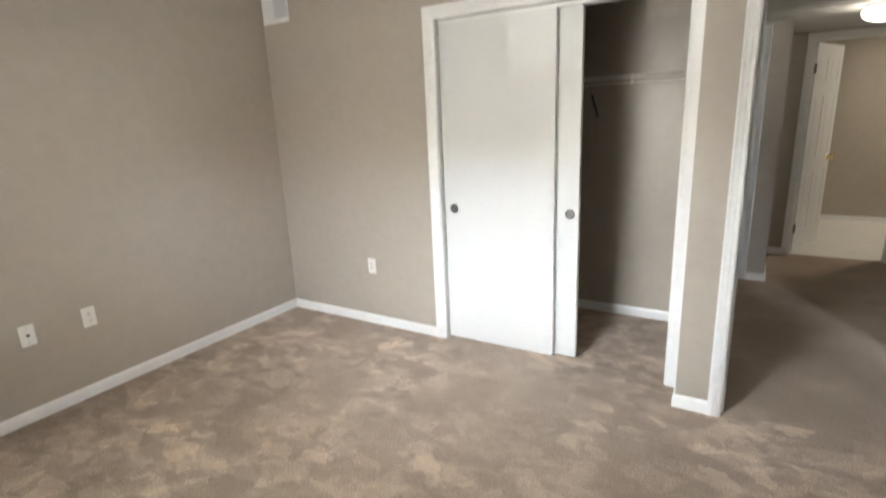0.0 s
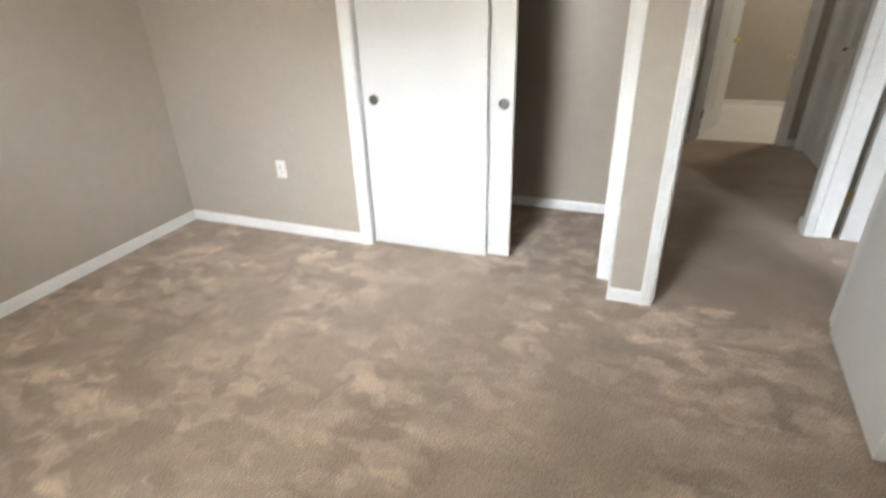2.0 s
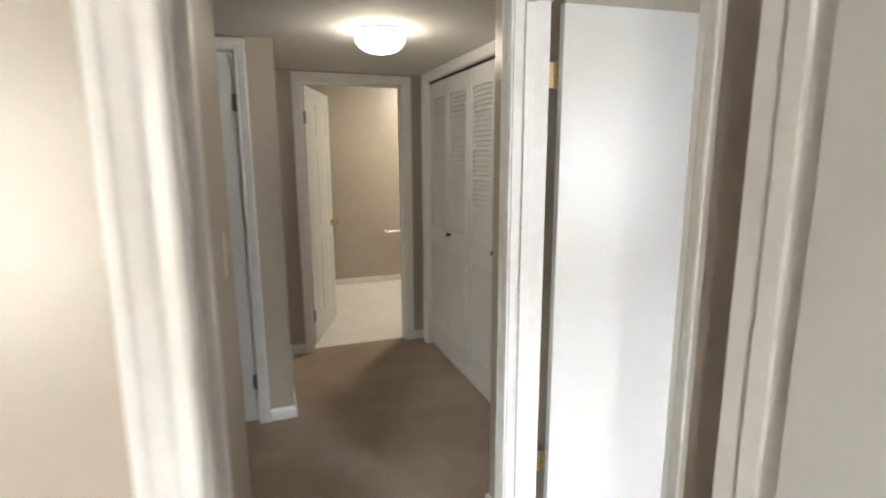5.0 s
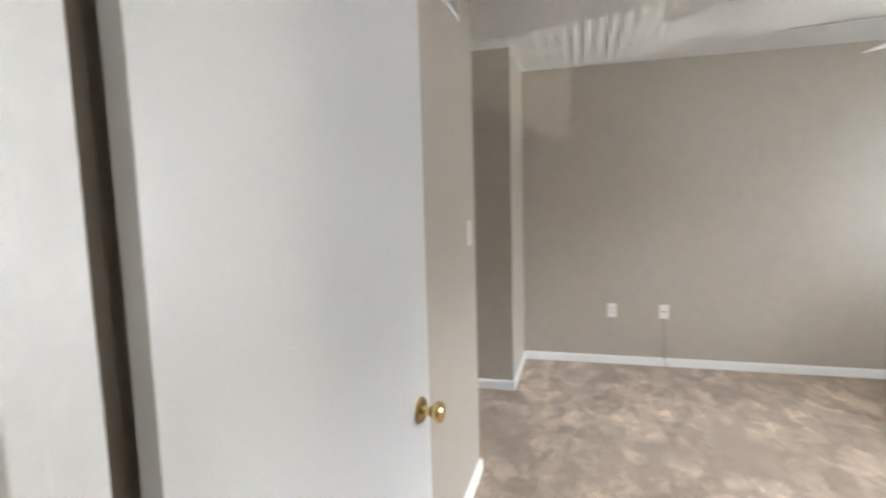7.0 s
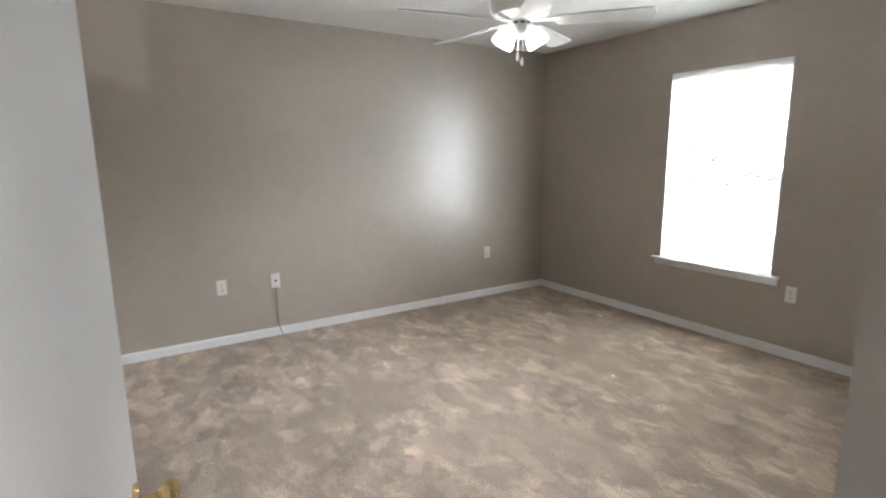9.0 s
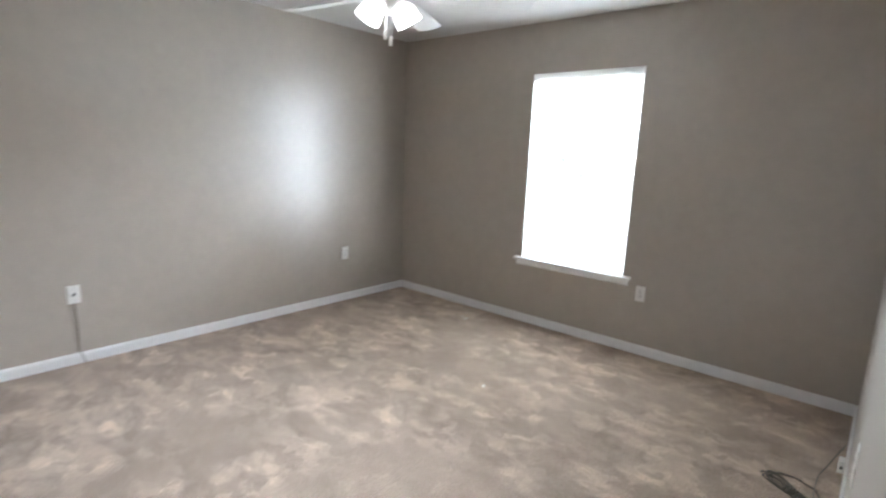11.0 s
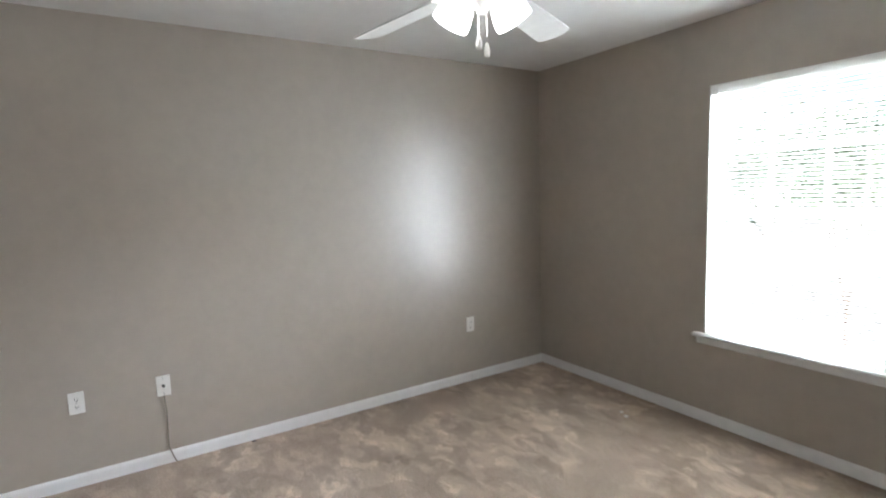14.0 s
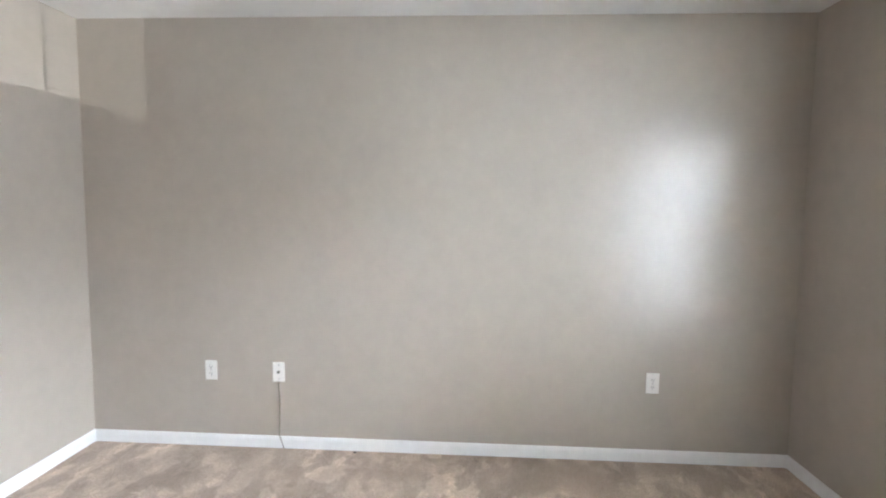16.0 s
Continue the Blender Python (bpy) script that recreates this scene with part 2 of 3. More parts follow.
def tube(bm, points, radius, n=8):
    points = [Vector(p) for p in points]
    rings = []
    for i, p in enumerate(points):
        d = (points[min(i + 1, len(points) - 1)] - points[max(i - 1, 0)]).normalized()
        side = d.orthogonal().normalized() if i == 0 else (side - d * side.dot(d)).normalized()
        up = d.cross(side)
        rings.append([bm.verts.new(p + (side * math.cos(k * math.tau / n) + up * math.sin(k * math.tau / n)) * radius) for k in range(n)])
    for a, b in zip(rings, rings[1:]):
        for k in range(n):
            bm.faces.new((a[k], a[(k + 1) % n], b[(k + 1) % n], b[k]))
    bm.faces.new(rings[0][::-1])
    bm.faces.new(rings[-1])


def mesh(name, bm, mat, smooth=False):
    bmesh.ops.recalc_face_normals(bm, faces=bm.faces)
    d = bpy.data.meshes.new(name)
    bm.to_mesh(d)
    bm.free()
    d.materials.append(mat)
    if smooth:
        d.polygons.foreach_set("use_smooth", [True] * len(d.polygons))
        d.set_sharp_from_angle(angle=radians(38))
    return d


def part(name, bm, mat, parent=None, label="", smooth=False):
    ob = new(name, mesh(name, bm, mat, smooth))
    ob.parent = parent
    return tagged(ob, label)


def shared(name, data, parent, m):
    ob = new(name, data)
    ob.parent = parent
    ob.matrix_basis = m
    return ob


def thing(name, label, category, m=None, group="", kind=""):
    ob = new(name)
    ob.empty_display_size = 0.05
    if m is not None:
        ob.matrix_basis = m
    return tagged(ob, label, category, group, kind)


def structure(name, boxes, mat, label, category="wall"):
    bm = bmesh.new()
    for b in boxes:
        box(bm, *b)
    return tagged(part(name, bm, mat), label, category, "", "structure")


# ---- floors and ceilings ----
H, HH = 2.435, 2.106
structure("floor", [(-3.31, 5.155, -3.165, -0.145, -0.12, 0), (-3.31, -0.12, -0.145, 1.02, -0.12, 0), (0.98, 5.155, -0.145, 1.04, -0.12, 0), (2.0, 5.155, 1.04, 3.27, -0.12, 0)],
          CARPET, "beige brushed carpet with tread and vacuum marks", "floor")
structure("floor_hall", [(-0.12, 0.98, -0.145, 1.04, -0.12, 0), (-3.31, -0.12, 1.02, 3.27, -0.12, 0), (-0.12, 2.0, 1.04, 3.27, -0.12, 0)],
          CARPET_HALL, "plain trodden carpet in the hallway, darkened for its dimmer light", "floor")
structure("floor_bathroom", [(0.06, 2.72, 3.272, 5.37, -0.12, 0.002)], VINYL, "glossy off-white vinyl bathroom floor", "floor")
structure("ceiling_bedroom", [(-3.31, 1.13, -3.165, 1.09, H, H + 0.12)], CEILING, "flat white painted bedroom ceiling", "ceiling")
structure("ceiling_hall", [(-2.72, 1.29, 1.09, 3.22, HH, HH + 0.10), (-0.035, 0.915, -0.085, 1.09, HH, HH + 0.10)], CEILING, "low white painted hallway ceiling", "ceiling")
structure("ceiling_second_bedroom", [(1.13, 5.155, -3.165, 2.42, H, H + 0.12)], CEILING, "white painted ceiling of the second bedroom", "ceiling")
structure("ceiling_bathroom", [(0.06, 2.72, 3.34, 5.37, H, H + 0.12)], CEILING, "white painted bathroom ceiling", "ceiling")

# ---- walls ----
WALL = "greige painted drywall wall"
structure("wall_west", [(-3.31, -3.19, -3.165, 0.12, 0, H)], PAINT, WALL)
structure("wall_closet_front", [(-3.19, -1.73, 0, 0.12, 0, H), (-1.73, -0.215, 0, 0.12, 2.09, H)], PAINT, WALL)
structure("wall_doorway", [(-0.213, -0.02, -0.205, -0.085, 0, H), (-0.213, -0.035, -0.085, 1.09, 0, H), (-0.02, 0.82, -0.205, -0.085, 2.05, H), (0.82, 1.25, -0.205, -0.085, 0, H)], PAINT, WALL)
structure("wall_closet_back", [(-2.72, -0.213, 0.955, 1.09, 0, H), (-2.0, -1.9, 0.12, 0.955, 0, H)], PAINT, WALL)
structure("wall_hall_north", [(-2.72, -0.75, 2.215, 2.335, 0, HH), (0.0, 0.18, 2.215, 2.335, 0, HH), (-0.75, 0.0, 2.215, 2.335, 2.05, HH), (0.06, 0.18, 2.335, 3.22, 0, HH), (-2.84, -2.72, 0.955, 2.335, 0, HH), (-0.8, 0.05, 2.36, 2.42, 0, HH)], PAINT, WALL)
structure("wall_bath_front", [(0.06, 0.373, 3.22, 3.34, 0, H), (1.16, 2.72, 3.22, 3.34, 0, H), (0.373, 1.16, 3.22, 3.34, 2.05, H)], PAINT, WALL)
structure("wall_second_doorway", [(0.915, 1.05, -0.085, 0.125, 0, H), (0.915, 1.05, 0.125, 0.965, 2.05, H), (0.915, 1.05, 0.965, 0.975, 0, H)], PAINT, WALL)
# unseen hollow behind the hinge, shaped only to keep the door gap black
structure("wall_entry", [(0.915, 1.055, 0.975, 1.10, 0, H), (1.055, 1.130, 1.075, 1.10, 0, H), (1.130, 3.135, 0.975, 1.10, 0, H), (3.015, 3.135, 1.10, 2.30, 0, H)], PAINT, WALL)
structure("wall_linen_closet", [(1.29, 1.41, 1.10, 1.51, 0, H), (1.29, 1.41, 3.09, 3.22, 0, H), (1.29, 1.41, 1.51, 3.09, 2.06, H), (2.1, 2.2, 1.10, 3.22, 0, H)], PAINT, WALL)
structure("wall_bathroom", [(0.06, 2.72, 5.25, 5.37, 0, H), (-0.06, 0.06, 3.22, 5.37, 0, H), (2.60, 2.72, 3.34, 5.25, 0, H)], PAINT, WALL)
structure("wall_east", [(5.035, 5.155, -3.165, 0.945, 0, H), (4.285, 5.155, 0.945, 2.30, 0, H)], PAINT, WALL)
structure("wall_alcove", [(3.015, 4.285, 2.30, 2.42, 0, H)], PAINT, WALL)
structure("wall_between_bedrooms", [(1.13, 1.25, -3.045, -0.205, 0, H)], PAINT, WALL)
W1, W2 = (-1.71, -0.825), (2.70, 3.585)
ZS, ZT = 0.56, 2.05
structure("wall_south", [(-3.19, W1[0], -3.165, -3.045, 0, H), (W1[0], W1[1], -3.165, -3.045, 0, ZS), (W1[0], W1[1], -3.165, -3.045, ZT, H), (W1[1], W2[0], -3.165, -3.045, 0, H),
                         (W2[0], W2[1], -3.165, -3.045, 0, ZS), (W2[0], W2[1], -3.165, -3.045, ZT, H), (W2[1], 5.035, -3.165, -3.045, 0, H)], PAINT, WALL)
GZ = -2.9
bm = bmesh.new()
vs = [bm.verts.new(p) for p in ((-400, -400, GZ), (400, -400, GZ), (400, 400, GZ), (-400, 400, GZ))]
bm.faces.new(vs)
tagged(part("ground", bm, GROUND), "pale sunlit paving around the house", "ground", "", "structure")

# ---- baseboards ----
BB = [(0, 0), (0.013, 0), (0.013, 0.053), (0.010, 0.061), (0.006, 0.069), (0, 0.069)]


def baseboard(x0, y0, x1, y1, nx, ny, label="white painted wooden baseboard"):
    """Along the wall from (x0, y0) to (x1, y1); (nx, ny) points into the room."""
    bm = bmesh.new()
    d = Vector((x1 - x0, y1 - y0, 0))
    length = d.length
    d.normalize()
    prism(bm, BB, 0, length, lambda p, q, s: (x0 + d.x * s + nx * p, y0 + d.y * s + ny * p, q))
    return tagged(part("baseboard", bm, TRIM), label, "baseboard", "baseboards", "structure")


for run in ((-3.19, -3.045, -3.19, 0, 1, 0), (-3.177, 0, -1.79, 0, 0, -1), (-0.213, -0.205, -0.062, -0.205, 0, -1), (-0.213, -0.218, -0.213, 0.0, -1, 0),
            (-1.9, 0.955, -0.213, 0.955, 0, -1), (-0.213, 0.12, -0.213, 0.942, -1, 0),
            (-0.035, -0.02, -0.035, 1.09, 1, 0), (-2.72, 1.09, -0.022, 1.09, 0, 1), (0.045, 2.215, 0.18, 2.215, 0, -1), (0.18, 2.202, 0.18, 3.22, 1, 0), (0.193, 3.22, 0.326, 3.22, 0, -1), (1.207, 3.22, 1.29, 3.22, 0, -1),
            (0.915, 1.025, 0.915, 1.10, -1, 0), (0.902, 1.10, 1.29, 1.10, 0, 1), (1.29, 1.113, 1.29, 1.44, -1, 0),
            (1.13, 0.975, 3.135, 0.975, 0, -1), (3.135, 0.962, 3.135, 2.30, 1, 0), (4.285, 0.932, 4.285, 2.30, -1, 0), (4.285, 0.945, 5.035, 0.945, 0, -1),
            (5.035, -3.045, 5.035, 0.932, -1, 0), (1.263, -3.045, 5.022, -3.045, 0, 1), (1.25, -3.045, 1.25, -0.085, 1, 0), (-3.177, -3.045, 1.13, -3.045, 0, 1), (1.13, -3.032, 1.13, -0.205, -1, 0),
            (0.06, 5.25, 2.6, 5.25, 0, -1), (0.06, 3.40, 0.06, 5.237, 1, 0), (0.868, -0.205, 1.117, -0.205, 0, -1)):
    baseboard(*run)

# ---- door frames ----


def door_frame(name, label, axis, a0, a1, c0, c1, top, sides=(1, 1), stop=True, width=0.057):
    """Lined opening from a0 to a1 along an axis, through a wall from c0 to c1; sides: casing on the c0 and the c1 face."""
    at = (lambda u, v, z: (u, v, z)) if axis == "x" else (lambda u, v, z: (v, u, z))
    root = thing(name, label, "door frame", kind="structure")

    def bar(part_name, u0, u1, v0, v1, z0, z1, bevel=0.002):
        bm = bmesh.new()
        p, q = at(u0, v0, z0), at(u1, v1, z1)
        box(bm, *(f(i, j) for i, j in zip(p, q) for f in (min, max)), bevel=bevel)
        return part(part_name, bm, TRIM, root)

    e = 0.003
    for u0, u1 in ((a0 - 0.02, a0), (a1, a1 + 0.02)):
        bar("side_jamb", u0, u1, c0 - e, c1 + e, 0, top + 0.02)
    bar("head_jamb", a0, a1, c0 - e, c1 + e, top, top + 0.02)
    if stop:
        s0, s1 = (c0 + 0.035, c0 + 0.07)
        for u0, u1 in ((a0, a0 + 0.011), (a1 - 0.011, a1)):
            bar("stop", u0, u1, s0, s1, 0, top)
        bar("stop", a0 + 0.011, a1 - 0.011, s0, s1, top - 0.011, top)
    # casing with a stepped profile: thick outer band, hollow, thin inner lip
    prof = [(0, 0), (0, 0.008), (0.006, 0.011), (0.018, 0.0095), (0.026, 0.013), (width - 0.016, 0.015), (width - 0.012, 0.018), (width - 0.003, 0.018), (width, 0.015), (width, 0)]
    r = 0.005
    for on, c, sg in ((sides[0], c0 - e, -1), (sides[1], c1 + e, 1)):
        if not on:
            continue
        for a, du in ((a0 - r, -1), (a1 + r, 1)):
            bm = bmesh.new()
            prism(bm, prof, 0, 1, lambda p, q, s: at(a + du * p, c + sg * q, s * (top + r + p)))
            part("casing", bm, TRIM, root)
        bm = bmesh.new()
        prism(bm, prof, 0, 1, lambda p, q, s: at((a0 - r - p) + s * (a1 - a0 + 2 * r + 2 * p), c + sg * q, top + r + p))
        part("head_casing", bm, TRIM, root)
    return root


door_frame("door_frame", "white painted frame and casing of the bedroom doorway", "x", 0, 0.80, -0.205, -0.085, 2.03, (1, 0))
door_frame("door_frame", "white painted frame and casing of the second bedroom doorway", "y", 0.145, 0.945, 0.915, 1.05, 2.03, (1, 0))
door_frame("door_frame", "white painted frame and casing of a hallway door", "x", -0.73, -0.02, 2.215, 2.335, 2.03, (1, 0))
door_frame("door_frame", "white painted frame and casing of the bathroom doorway", "x", 0.393, 1.14, 3.22, 3.34, 2.03, (1, 1), width=0.062)
door_frame("closet_frame", "white painted frame and casing round the bifold doors", "y", 1.53, 3.07, 1.29, 1.41, 2.04, (1, 0), stop=False)
door_frame("closet_frame", "white painted frame and casing of the sliding-door closet", "x", -1.708, -0.295, 0, 0.12, 2.07, (1, 0), stop=False, width=0.07)

# ---- doors ----


def doorknob(root, x, y, z, side, mat=BRASS, name="doorknob"):
    """Knob with a round rose; side: +1 or -1 along y."""
    bm = bmesh.new()
    m = Matrix.Translation((x, y, z)) @ pose(0, 0, 0, -90 * side)
    lathe(bm, [(0, 0), (0.033, 0), (0.033, 0.003), (0.029, 0.008), (0.014, 0.010), (0.011, 0.016), (0.0115, 0.028), (0.018, 0.034), (0.0255, 0.042), (0.027, 0.050), (0.024, 0.058), (0.015, 0.062), (0.0145, 0.060), (0, 0.061)], m)
    return part(name, bm, mat, root, "polished brass round knob with a rose", True)


def hinge(root, x, y, z, mat=AGED):
    bm = bmesh.new()
    lathe(bm, [(0, -0.047), (0.004, -0.047), (0.0065, -0.044), (0.0065, 0.044), (0.004, 0.047), (0, 0.047)], Matrix.Translation((x, y, z)), 12)
    box(bm, x - 0.001, x + 0.030, y - 0.002, y + 0.002, z - 0.044, z + 0.044)
    box(bm, x - 0.030, x + 0.001, y + 0.001, y + 0.004, z - 0.044, z + 0.044)
    return part("hinge", bm, mat, root, "brass butt hinge", True)


def flush_door(label, m, width, flip, hinges=(0.28, 1.79)):
    """Leaf along x from its hinges; its faces lie at y 0 and flip * 0.035."""
    root = thing("door", label, "door", m)
    y0, y1 = sorted((0, flip * 0.035))
    bm = bmesh.new()
    box(bm, 0.006, width, y0, y1, 0.012, 2.022, 0.0015)
    part("leaf", bm, DOOR, root)
    doorknob(root, width - 0.065, y0, 0.905, -1)
    doorknob(root, width - 0.065, y1, 0.905, 1)
    bm = bmesh.new()
    box(bm, width - 0.0005, width + 0.0012, y0 + 0.006, y1 - 0.006, 0.878, 0.932)
    box(bm, width, width + 0.008, y0 + 0.012, y1 - 0.012, 0.897, 0.913, 0.003)
    part("latch", bm, PLATE, root, "paint-spattered latch plate and bolt")
    for z in hinges:
        hinge(root, -0.004, 0.0, z)
    return root


flush_door("open white flush bedroom door with brass knob", pose(0.802, -0.216, 0, 0, 0, -94.5), 0.785, -1)
flush_door("open white flush door with brass knob in the second bedroom", pose(1.084, 0.948, 0, 0, 0, -5), 0.797, -1)

# closed hall door
hall_door = thing("door", "closed white flush door in the hallway", "door", pose(-0.023, 2.222, 0, 0, 0, 180))
bm = bmesh.new()
box(bm, 0.003, 0.705, -0.036, 0, 0.012, 2.026, 0.0015)
part("leaf", bm, DOOR, hall_door)
for z in (0.25, 1.78):
    bm = bmesh.new()
    lathe(bm, [(0, -0.045), (0.005, -0.045), (0.0075, -0.042), (0.0075, 0.042), (0.005, 0.045), (0, 0.045)], Matrix.Translation((-0.002, 0.008, z)), 12)
    box(bm, -0.012, 0.014, 0, 0.003, z - 0.042, z + 0.042)
    part("hinge", bm, PEWTER, hall_door, "dull metal hinge", True)


def six_panel_door(label, m, width):
    root = thing("door", label, "door", m)
    bm = bmesh.new()
    box(bm, 0.003, width, -0.013, 0.013, 0.012, 2.022)
    part("leaf", bm, DOOR, root)
    rows = ((0.22, 0.80), (0.95, 1.55), (1.68, 1.90))
    cols = ((0.10, width / 2 - 0.05), (width / 2 + 0.05, width - 0.10))
    rails = [(0.003, 0.10, 0.012, 2.022), (width - 0.10, width, 0.012, 2.022), (width / 2 - 0.05, width / 2 + 0.05, 0.012, 2.022)]
    for u0, u1 in cols:
        rails += [(u0, u1, 0.012, 0.22), (u0, u1, 0.80, 0.95), (u0, u1, 1.55, 1.68), (u0, u1, 1.90, 2.022)]
    for sg in (-1, 1):
        bm = bmesh.new()
        for u0, u1, z0, z1 in rails:
            y0, y1 = sorted((sg * 0.0125, sg * 0.018))
            box(bm, u0, u1, y0, y1, z0, z1)
        part("stile_and_rail", bm, DOOR, root)
        for u0, u1 in cols:
            for z0, z1 in rows:
                bm = bmesh.new()
                g = 0.028
                lo = [bm.verts.new((u, sg * 0.0132, z)) for u, z in ((u0 + 0.012, z0 + 0.012), (u1 - 0.012, z0 + 0.012), (u1 - 0.012, z1 - 0.012), (u0 + 0.012, z1 - 0.012))]
                hi = [bm.verts.new((u, sg * 0.0175, z)) for u, z in ((u0 + g, z0 + g), (u1 - g, z0 + g), (u1 - g, z1 - g), (u0 + g, z1 - g))]
                for i in range(4):
                    bm.faces.new((lo[i], lo[(i + 1) % 4], hi[(i + 1) % 4], hi[i]))
                bm.faces.new(hi)
                part("panel", bm, DOOR, root)
    for sg in (-1, 1):
        doorknob(root, width - 0.065, sg * 0.018, 0.915, sg)
    for z in (0.25, 1.79):
        hinge(root, -0.004, -0.018, z, PEWTER)
    return root


six_panel_door("open white six-panel bathroom door with brass knob", pose(0.405, 3.335, 0, 0, 0, 69), 0.735)

# sliding closet doors


def sliding_door(label, x0, x1, y0, pull_x):
    root = thing("sliding_closet_door", label, "closet door", pose(x0, y0, 0), "sliding closet doors")
    bm = bmesh.new()
    box(bm, 0, x1 - x0, 0, 0.034, 0.012, 2.05, 0.002)
    part("panel", bm, DOOR, root)
    bm = bmesh.new()
    lathe(bm, [(0, 0.0012), (0.020, 0.0010), (0.0225, 0.003), (0.0265, 0.0042), (0.0285, 0.003), (0.029, -0.002)], pose(pull_x - x0, 0, 0.92, 90))
    part("finger_pull", bm, PEWTER, root, "round dull metal finger pull", True)
    return root


sliding_door("white flush sliding closet door with round finger pull", -1.698, -0.955, 0.030, -1.63)
sliding_door("white flush sliding closet door partly behind another", -1.575, -0.822, 0.074, -0.873)
structure("closet_track", [(-1.70, -0.295, 0.028, 0.112, 2.045, 2.064)], TRIM, "white closet door top track", "door track")

# wire shelf in the closet
shelf = thing("wire_shelf", "white coated wire shelf with hanging rail", "shelf", group="")
bm = bmesh.new()
for y, z, r in ((0.53, 1.700, 0.0032), (0.53, 1.655, 0.0032), (0.74, 1.700, 0.003), (0.950, 1.700, 0.003)):
    tube(bm, [(-1.897, y, z), (-0.216, y, z)], r, 6)
part("long_wire", bm, WIRE, shelf)
bm = bmesh.new()
for i in range(64):
    x = -1.88 + i * 0.0262
    tube(bm, [(x, 0.952, 1.703), (x, 0.53, 1.703)], 0.0014, 5)
tagged(part("cross_wire", bm, WIRE, shelf), kind="stuff")
for x in (-1.54, -1.10, -0.655):
    bm = bmesh.new()
    box(bm, x - 0.006, x + 0.006, 0.524, 0.534, 1.648, 1.706, 0.001)
    part("clip", bm, WIRE, shelf)
bm = bmesh.new()
tube(bm, [(-0.912, 0.532, 1.655), (-0.910, 0.545, 1.640), (-0.905, 0.58, 1.592)], 0.0014, 6)
tube(bm, [(-0.905, 0.58, 1.594), (-0.897, 0.70, 1.462)], 0.0075, 8)
part("brace", bm, DARK, shelf, "short dark strap hanging from the wire")

# ---- bifold louvred doors ----
SLAT = None


def bifold_leaf(root, y_hi, y_lo, x_hi, x_lo):
    """A louvred leaf seen from the hall; from y_hi to y_lo."""
    global SLAT
    w = math.hypot(y_hi - y_lo, x_hi - x_lo) - 0.003
    turn = math.degrees(math.atan2(y_lo - y_hi, x_lo - x_hi))
    leaf = part("leaf", leaf_frame(w), DOOR, root)
    leaf.matrix_basis = pose(x_hi, y_hi, 0, 0, 0, turn)
    if SLAT is None:
        bm = bmesh.new()
        box(bm, 0.053, w - 0.053, -0.0178, 0.0178, -0.0032, 0.0032, 0.0012, Matrix.Translation((0, 0.0125, 0)) @ pose(0, 0, 0, 54))
        SLAT = mesh("slat", bm, DOOR)
    for z0, n in ((0.215, 21), (0.985, 32)):
        for i in range(n):
            shared("slat", SLAT, leaf, Matrix.Translation((0, 0, z0 + 0.0145 + i * 0.029)))
    return leaf


def leaf_frame(w):
    bm = bmesh.new()
    for u0, u1, z0, z1 in ((0.0, 0.052, 0.015, 2.025), (w - 0.052, w, 0.015, 2.025), (0.052, w - 0.052, 0.015, 0.212), (0.052, w - 0.052, 0.826, 0.982), (0.052, w - 0.052, 1.915, 2.025)):
        box(bm, u0, u1, 0, 0.025, z0, z1, 0.0015)
    return bm


for k, (ya, yb, yc, ky) in enumerate(((3.066, 2.688, 2.306, 2.62), (2.294, 1.915, 1.534, 1.89))):
    pair = thing("bifold_door", "white louvred bifold closet doors, closed, with dark knobs", "closet door", group="bifold doors")
    bifold_leaf(pair, ya, yb, 1.315, 1.312)
    bifold_leaf(pair, yb - 0.003, yc, 1.312, 1.315)
    bm = bmesh.new()
    lathe(bm, [(0, 0), (0.009, 0), (0.006, 0.006), (0.006, 0.012), (0.014, 0.018), (0.0165, 0.025), (0.012, 0.031), (0, 0.032)], pose(1.313, ky, 0.96, 0, -90, 0), 16)
    part("knob", bm, DARK, pair, "small dark bronze knob", True)
structure("bifold_track", [(1.312, 1.342, 1.53, 3.07, 2.030, 2.040)], DARK, "dark metal bifold track", "door track")

# ---- windows and blinds ----


